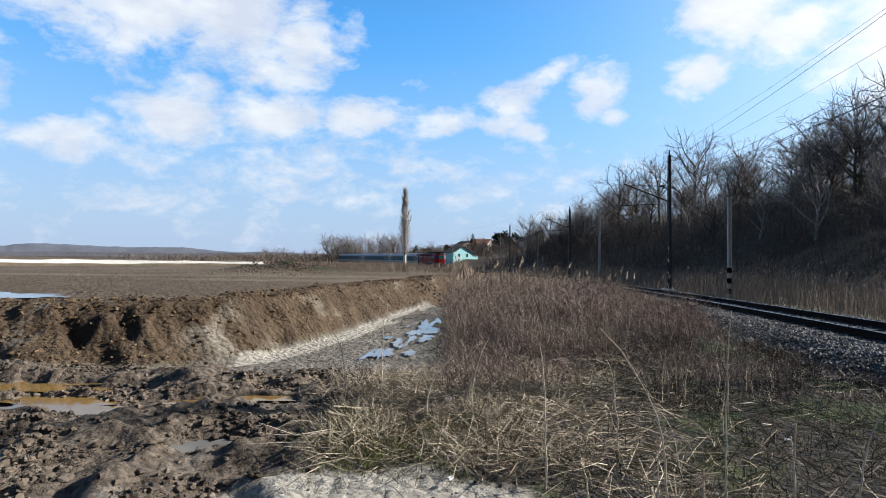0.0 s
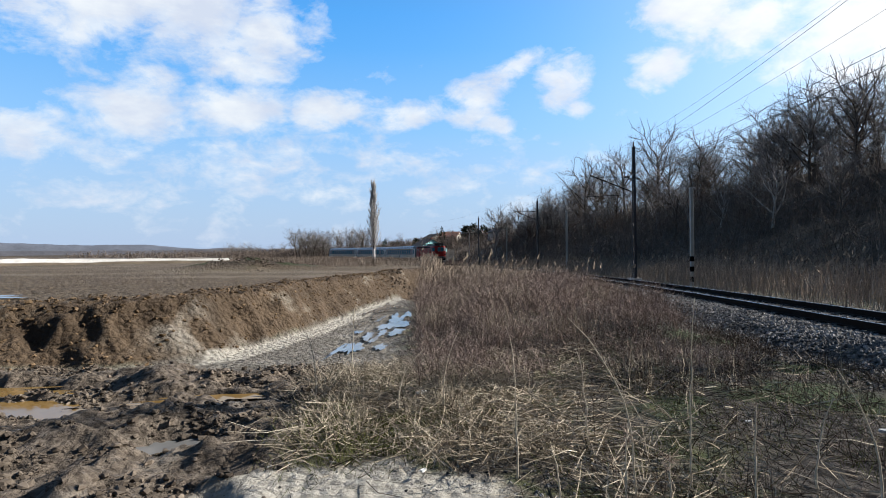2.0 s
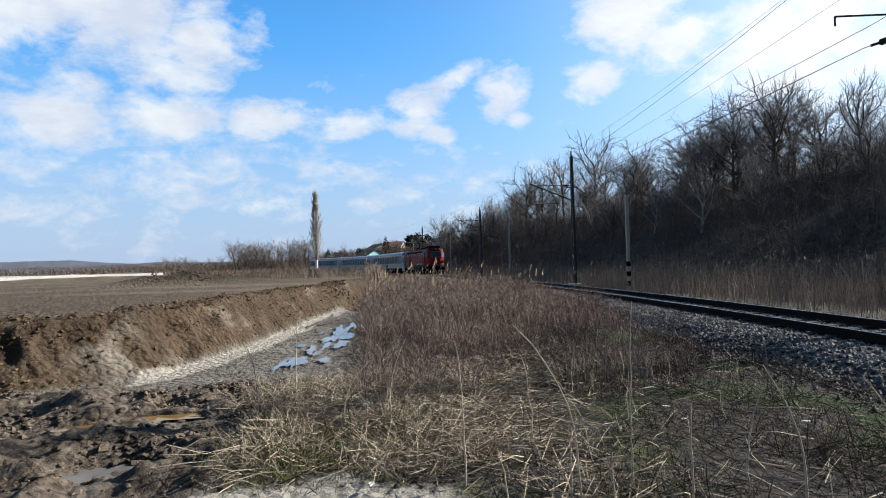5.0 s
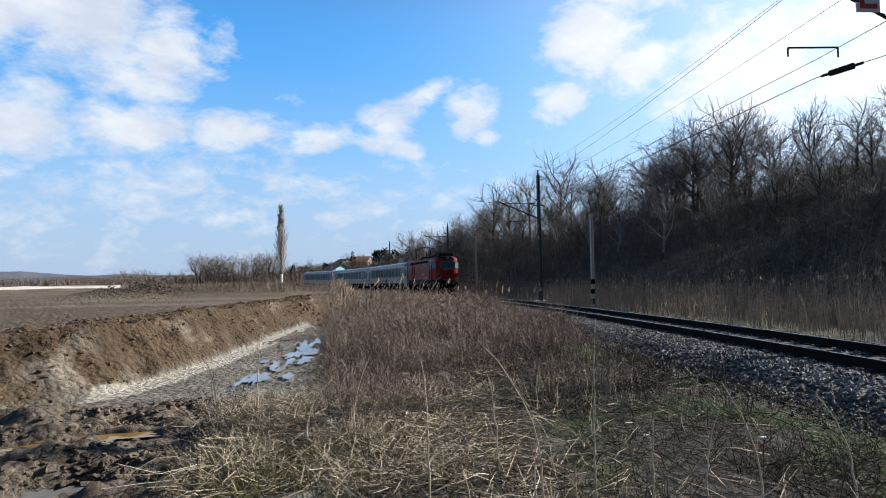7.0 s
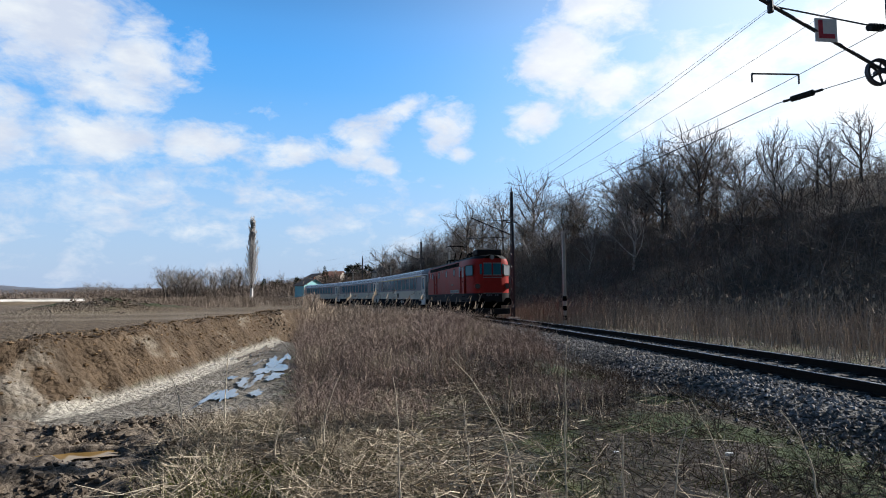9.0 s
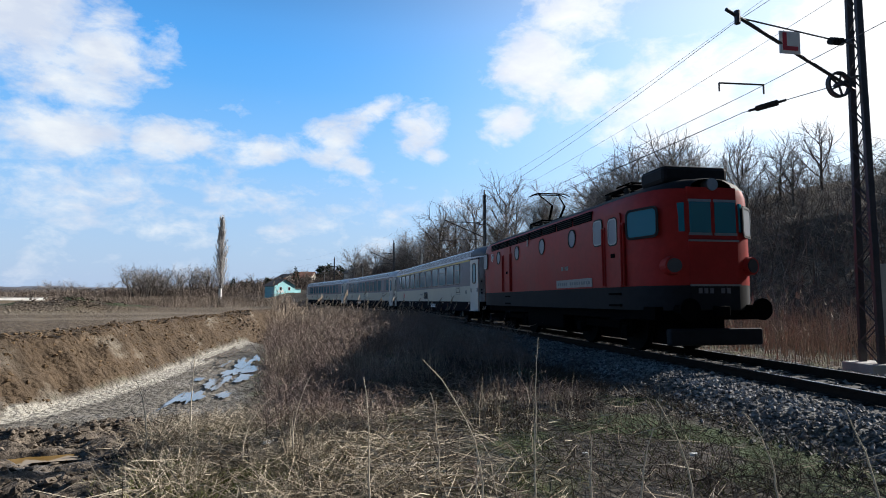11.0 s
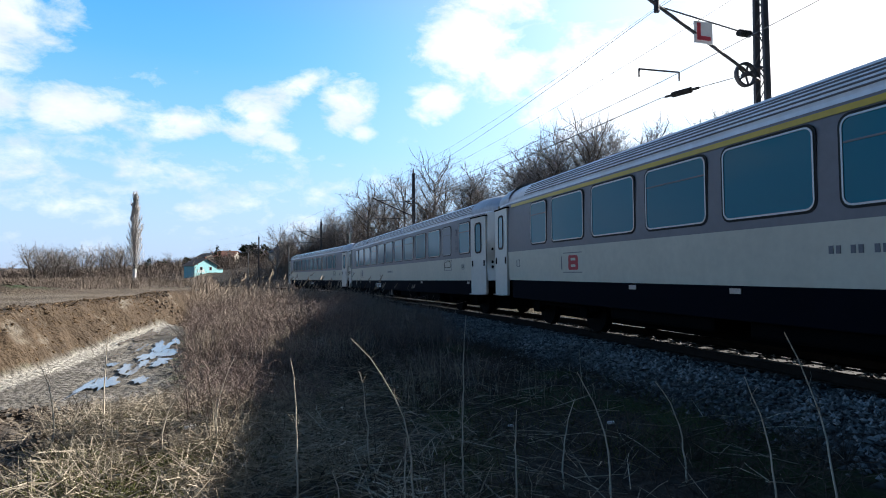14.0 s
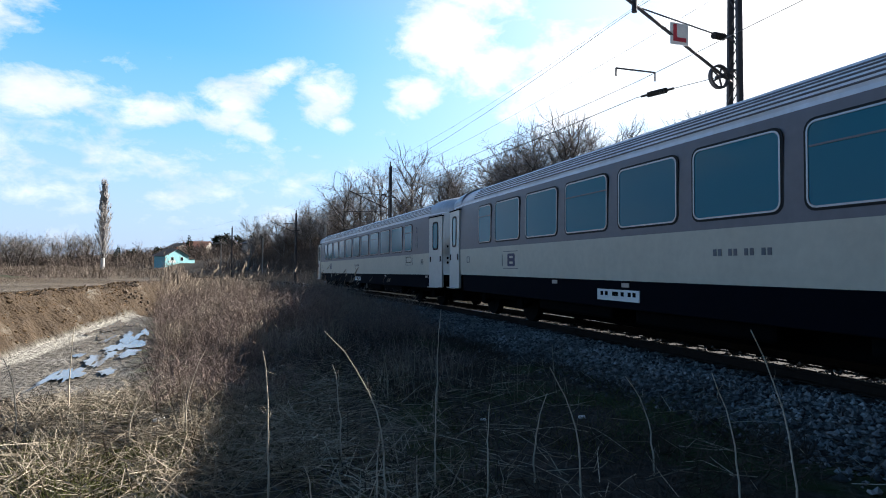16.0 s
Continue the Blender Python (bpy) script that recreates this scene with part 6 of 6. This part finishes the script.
def house(az_, dist, w, depth, wall_h, roof_h, turn, mats, label, base=None, windows=3):
    x, y = polar(az_, dist)
    root = new("house")
    tagged(root, label, "house", "village houses")
    z = ground_z(x, y) if base is None else base
    root.matrix_basis = Matrix.Translation((x, y, z)) @ Matrix.Rotation(radians(turn), 4, "Z")
    bm = B()
    a = [(-w / 2, -2.0), (w / 2, -2.0), (w / 2, wall_h), (0, wall_h + roof_h), (-w / 2, wall_h)]
    f = [bm.verts.new((p, -depth / 2, q)) for p, q in a]
    g = [bm.verts.new((p, depth / 2, q)) for p, q in a]
    bm.faces.new(f)
    bm.faces.new(g[::-1])
    for i in range(5):
        j = (i + 1) % 5
        bm.faces.new((f[i], f[j], g[j], g[i]))
    part("wall", bm, mats[0], root)
    for sx in (-1, 1):
        slope = math.atan2(roof_h, w / 2)
        ln = math.hypot(w / 2, roof_h) + 0.7
        bm = box(B(), 0, ln, -depth / 2 - 0.5, depth / 2 + 0.5, 0.0, 0.16, 0.02)
        r = part("roof", bm, mats[1], root)
        m = Matrix.Translation((0, 0, wall_h + roof_h + 0.03)) @ Matrix.Rotation(slope, 4, "Y")
        r.matrix_basis = m if sx > 0 else Matrix.Rotation(math.pi, 4, "Z") @ m
    part("chimney", box(B(), w * 0.18, w * 0.18 + 0.5, -0.25, 0.25, wall_h + roof_h * 0.5, wall_h + roof_h + 0.7), m_redtile, root)
    for k in range(windows):
        px = (k - (windows - 1) / 2) * w / (windows + 0.4)
        wn = part("window", box(B(), px - 0.5, px + 0.5, -depth / 2 - 0.05, -depth / 2 + 0.02, 0.9, 2.1, 0.01), m_white, root)
        part("pane", box(B(), px - 0.4, px + 0.4, -depth / 2 - 0.07, -depth / 2, 1.0, 2.0), m_darkpane, wn)
    return root


h1 = house(1.55, 196, 8.2, 5.0, 2.5, 2.0, 36, (m_turq, m_tile), "small turquoise gabled house with dark roof", EYE.z - 1.0, 2)
part("lean_to", box(B(), 4.1, 6.6, -2.3, 2.0, -2.0, 1.5, 0.02), m_turq, h1)
part("lean_to_roof", box(B(), 4.0, 6.9, -2.6, 2.3, 1.5, 1.66, 0.02), m_tile, h1)
bm = B()
for k in range(7):
    box(bm, -3.2 + k * 0.42, -3.0 + k * 0.42 + 0.12 * (k % 3), -2.56, -2.50, 0.15 + 0.2 * (k % 2), 0.8 + 0.25 * (k % 3))
part("painted_scrawl", bm, m_white, h1, "white painted scrawl on the wall")
for a, dist, w, dp, wh, rh, tr, mt, lb in ((3.9, 275, 14, 8, 3.0, 2.6, 70, (m_render, m_redtile), "pale village house with a red tiled roof"),
                                           (6.6, 265, 9, 8, 3.0, 2.4, -20, (m_render, m_redtile), "small pale village house on the slope"),
                                           (2.2, 300, 10, 8, 3.0, 2.4, 30, (m_render, m_tile), "pale village house with a dark roof"),
                                           (8.7, 215, 7, 6, 2.6, 2.0, 10, (m_render, m_tile), "small pale shed on the slope")):
    house(a, dist, w, dp, wh, rh, tr, mt, lb)

# low blue hills far behind the field; distance haze is mixed into both colours
m_far = plain("hazed_wooded_hills", (0.125, 0.14, 0.175), 1.0, 0.0, 0.3, 0.02)
m_farwood = plain("hazed_bare_wood", (0.10, 0.10, 0.115), 1.0, 0.0, 0.35, 0.03)


def range_of_hills(name, dist, az0, az1, low, high, seed, mat, label, step=0.15, taper=1.0):
    az_ = np.arange(az0, az1, step)
    rs = np.random.RandomState(seed)
    u = fbm(az_ * 3.1, np.full(len(az_), seed * 7.7), 14.0, 5)
    fall = np.interp(az_, (-34, -14), (1.0, taper))
    top = low + fall * (high - low) * (u + 0.07 * fbm(az_ * 9.0, np.full(len(az_), seed * 3.3), 4.0, 4)) + rs.uniform(-0.008, 0.008, len(az_)) * (high - low)
    co, quads = [], []
    for i, (a, t) in enumerate(zip(az_, top)):
        for k, (dd, zz) in enumerate(((0, -8.0), (dist * 0.03, t * 0.8), (dist * 0.06, t), (dist * 0.2, -8.0))):
            x, y = polar(a, dist + dd)
            co.append((x, y, zz))
    n = len(az_)
    for i in range(n - 1):
        for k in range(3):
            quads.append((i * 4 + k, i * 4 + 4 + k, i * 4 + 5 + k, i * 4 + 1 + k))
    ob = new(name, quads_mesh(name, co, quads, [mat]))
    return tagged(ob, label, "hills", kind="structure")


range_of_hills("backdrop_hills", 1900, -75, 22, 8, 48, 4, m_far, "low wooded hills with blue haze in their colour", 0.15, 0.1)
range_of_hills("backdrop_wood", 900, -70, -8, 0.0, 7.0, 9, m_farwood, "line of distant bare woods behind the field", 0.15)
m_heap = plain("pale_sand_heap", (0.72, 0.70, 0.66), 0.95, 0.0, 0.3, 0.3)
range_of_hills("backdrop_sand", 150, -60, -17, -0.75, 0.55, 5, m_heap, "long low heap of pale sand across the field", 0.12, 0.45)
m_rise = plain("field_rise_soil", (0.17, 0.135, 0.095), 0.95, 0.0, 0.45, 0.5)
range_of_hills("backdrop_rise", 120, -62, -17, -0.75, -0.1, 6, m_rise, "low brown rise of field earth", 0.2)

# ---- water ----


def water_look(tone):
    def make(n, pos):
        r = n.noise(pos, 6.0, 3)
        return n.mix(n.ramp(n.noise(pos, 1.2, 3), (0.4, 0.0), (0.6, 1.0)), tone, tuple(c * 0.7 for c in tone)), (r, 0.04, 0.02), 0.06
    return make


m_muddy = material("muddy_water", water_look((0.27, 0.165, 0.055)), 0.06, 0.0, 0.25)
m_wet = material("clear_puddle", water_look((0.24, 0.24, 0.235)), 0.05, 0.0, 0.5)


def puddle(cx, cy, rx, ry, z, mat, label, turn=0.0, seed=1):
    n = 72
    bm = B()
    rs = np.random.RandomState(seed)
    ph = rs.rand(4) * 6
    v = []
    for i in range(n):
        a = i * 2 * math.pi / n
        r = 1 + 0.28 * math.sin(2 * a + ph[0]) + 0.20 * math.sin(5 * a + ph[1]) + 0.14 * math.sin(9 * a + ph[2]) + 0.10 * math.sin(17 * a + ph[3])
        px, py = rx * r * math.cos(a), ry * r * math.sin(a)
        v.append(bm.verts.new((cx + px * math.cos(turn) - py * math.sin(turn), cy + px * math.sin(turn) + py * math.cos(turn), z)))
    bm.faces.new(v)
    return tagged(part("water", bm, mat), label, "puddle", "puddles", "structure")


puddle(-4.4, 6.9, 1.2, 0.42, -0.475, m_muddy, "shallow ochre puddle in the churned mud", -0.25, 2)
puddle(-6.2, 7.9, 1.6, 0.34, -0.475, m_muddy, "long ochre puddle below the bank", 0.0, 3)
puddle(-2.6, 7.3, 0.8, 0.20, -0.48, m_muddy, "narrow ochre puddle in a rut", 0.1, 4)
puddle(-2.35, 5.6, 0.30, 0.2, -0.50, m_wet, "dark puddle in a deep rut", 0.3, 5)
pr = np.random.RandomState(77)
for i in range(26):
    y = pr.uniform(11.0, 20.5)
    x = -1.0 + 0.05 * (y - 12) + pr.uniform(-0.75, 0.6)
    puddle(x, y, pr.uniform(0.04, 0.2), pr.uniform(0.3, 1.1), -0.592 + 0.0004 * i, m_wet, "thin streak of water on grey silt in the cut", -0.1 + pr.uniform(-0.12, 0.12), 10 + i)
puddle(-9.9, 12.4, 1.6, 0.8, 0.45, m_wet, "pale puddle on the field behind the bank", 0.2, 20)

# ---- stones, clods, litter ----


def lumps(name, x, y, size, squash, mat, label, category, sink=0.3, seed=1, fine=True):
    """Many small angular lumps lying on the ground."""
    rs = np.random.RandomState(seed)
    n = len(x)
    z = zones(x, y)[0]
    base = np.array([(1, 0, 0), (-1, 0, 0), (0, 1, 0), (0, -1, 0), (0, 0, 1), (0, 0, -1)], float)
    tri = np.array([(0, 2, 4), (2, 1, 4), (1, 3, 4), (3, 0, 4), (2, 0, 5), (1, 2, 5), (3, 1, 5), (0, 3, 5)])
    # subdivided octahedron for rounder lumps
    verts, faces, cache = [tuple(b) for b in base], [], {}

    def midpoint(a, b):
        k = (min(a, b), max(a, b))
        if k not in cache:
            m = (np.array(verts[a]) + np.array(verts[b])) / 2
            verts.append(tuple(m / np.linalg.norm(m)))
            cache[k] = len(verts) - 1
        return cache[k]
    for a, b, c in (tri if fine else ()):
        ab, bc, ca = midpoint(a, b), midpoint(b, c), midpoint(c, a)
        faces += [(a, ab, ca), (ab, b, bc), (ca, bc, c), (ab, bc, ca)]
    V, F = np.array(verts), np.array(faces if fine else tri)
    k = len(V)
    jit = rs.uniform(0.45, 1.3, (n, k, 1))
    st = rs.uniform(0.7, 1.3, (n, 1, 3)) * np.array([1, 1, squash])
    a = rs.uniform(0, 6.28, n)
    P = V[None] * jit * st * size[:, None, None]
    c, s_ = np.cos(a)[:, None], np.sin(a)[:, None]
    P = np.stack([P[..., 0] * c - P[..., 1] * s_, P[..., 0] * s_ + P[..., 1] * c, P[..., 2]], -1)
    P += np.stack([x, y, z + size * squash * (1 - sink * 2)], 1)[:, None, :]
    Q = (F[None] + (np.arange(n) * k)[:, None, None]).reshape(-1, 3)
    me = quads_mesh(name, P.reshape(-1, 3), Q, [mat], smooth_shade=False)
    return tagged(new(name, me), label, category, kind="stuff")


m_stone = two_tone("ballast_stone", (0.035, 0.034, 0.033), (0.40, 0.39, 0.375), 0.8)
m_clod = two_tone("mud_clods", (0.055, 0.043, 0.033), (0.24, 0.195, 0.15), 0.75)
m_bankclod = two_tone("bank_clods", (0.085, 0.056, 0.03), (0.24, 0.165, 0.10), 0.95)


def spread_stones():
    rs = np.random.RandomState(61)
    # ballast: shoulders and between the rails
    s = np.concatenate([rs.uniform(-5, 22, 24000), rs.uniform(22, 60, 7000)])
    d = np.concatenate([-rs.uniform(0.9, 2.95, 24000) - 0.8 * rs.rand(24000) ** 4, -rs.uniform(0.9, 2.8, 7000)])
    flip = rs.rand(len(s))
    d = np.where(flip < 0.14, rs.uniform(-0.65, 0.65, len(s)), np.where(flip < 0.24, rs.uniform(0.9, 2.6, len(s)), d))
    t = np.interp(s, LINE_S, LINE_T)
    x = np.interp(s, LINE_S, LINE_X) + np.sin(t) * d
    y = np.interp(s, LINE_S, LINE_Y) - np.cos(t) * d
    lumps("ballast", x, y, rs.uniform(0.022, 0.05, len(x)), 0.75, m_stone, "grey crushed-stone railway ballast", "gravel", 0.25, 62, False)
    # clods of the churned mud
    k = lambda x, y, s, d, f, m, c, b: (m > 0.4) * (0.08 + 0.92 * (fbm(x, y, 0.8, 3) > 0.52))
    x, y = scatter(13000, (-9, 0, 3.2, 9.6), k, rs)
    lumps("mud_clods", x, y, 0.008 + 0.045 * rs.rand(len(x)) ** 3, 0.7, m_clod, "wet dark clods of churned mud", "clods", 0.36, 63)
    # clods on the bank and its crest
    x, y = rs.uniform(-12, 2, 60000), rs.uniform(8, 28, 60000)
    out = beyond_crest(x, y)
    ok = (out > np.where(y > 10.2, -0.82, -1.5)) & (out < 0.9) & (rs.rand(60000) < np.where(out > -0.35, 0.55, 0.30))
    x, y = x[ok][:11000], y[ok][:11000]
    lumps("bank_clods", x, y, 0.008 + 0.045 * rs.rand(len(x)) ** 3, 0.7, m_bankclod, "crumbled ochre clods on the dug bank", "clods", 0.42, 64)
    x, y = rs.uniform(-1.0, 1.4, 240), rs.uniform(24.2, 27.5, 240)
    lumps("cut_end_clods", x, y, 0.025 + 0.09 * rs.rand(240) ** 2, 0.8, m_clod, "dark heaped clods closing the cut", "clods", 0.3, 65)
    x, y = rs.normal(-8.3, 0.85, 500), rs.normal(0, 0.9, 500)
    y = y + 31 + 0.35 * (x + 8.6)
    lumps("mound_clods", x, y, 0.02 + 0.06 * rs.rand(500) ** 2, 0.7, m_clod, "dark clods of a low mound on the field", "clods", 0.3, 66)
    x, y = scatter(420, (-1.2, 1.6, 2.4, 4.9), lambda x, y, s, d, f, m, c, b: (f < 1) * 1.0, rs)
    lumps("sand_pebbles", x, y, rs.uniform(0.006, 0.02, len(x)), 0.7, m_stone, "small pebbles on pale sandy ground", "gravel", 0.3, 67)


spread_stones()


def litter(az_, dist, size, label):
    x, y = polar(az_, dist)
    bm = box(B(), -size, size, -size * 0.45, size * 0.45, 0.0, size * 0.55, size * 0.15)
    for v_ in bm.verts:
        v_.co += Vector((random.uniform(-1, 1), random.uniform(-1, 1), random.uniform(-1, 1))) * size * 0.16
    root = part("litter", bm, m_white)
    root.matrix_basis = Matrix.Translation((x, y, ground_z(x, y) + 0.05)) @ Matrix.Rotation(az_, 4, "Z")
    tagged(root, label, "litter", "bits of litter")


litter(0.8, 6.7, 0.055, "crumpled white plastic bottle in the grass")
litter(0.9, 4.35, 0.03, "small scrap of white paper on the sand")
litter(31.0, 6.2, 0.03, "small scrap of white paper in dark grass")
litter(40.5, 6.4, 0.04, "small scrap of white plastic by the ballast")


def motions():
    """The train runs along the line at a steady pace; each vehicle turns with its bogies."""
    for ob, length, back, pivot in vehicles:
        rows = []
        for i in range(33):
            t = i * 0.5
            s = 137.34 - 12.145 * t + 0.0008 * t * t - float(np.interp(t, (11.0, 12.5, 14.5, 16), (0, 0.25, 0.55, 0.68))) + back
            a, _ = on_line(s - pivot)
            b, _ = on_line(s + pivot)
            m = Matrix.Translation((a + b) / 2) @ (b - a).to_track_quat("Y", "Z").to_matrix().to_4x4()
            rows.append((t, m))
        walk(ob, rows)


motions()
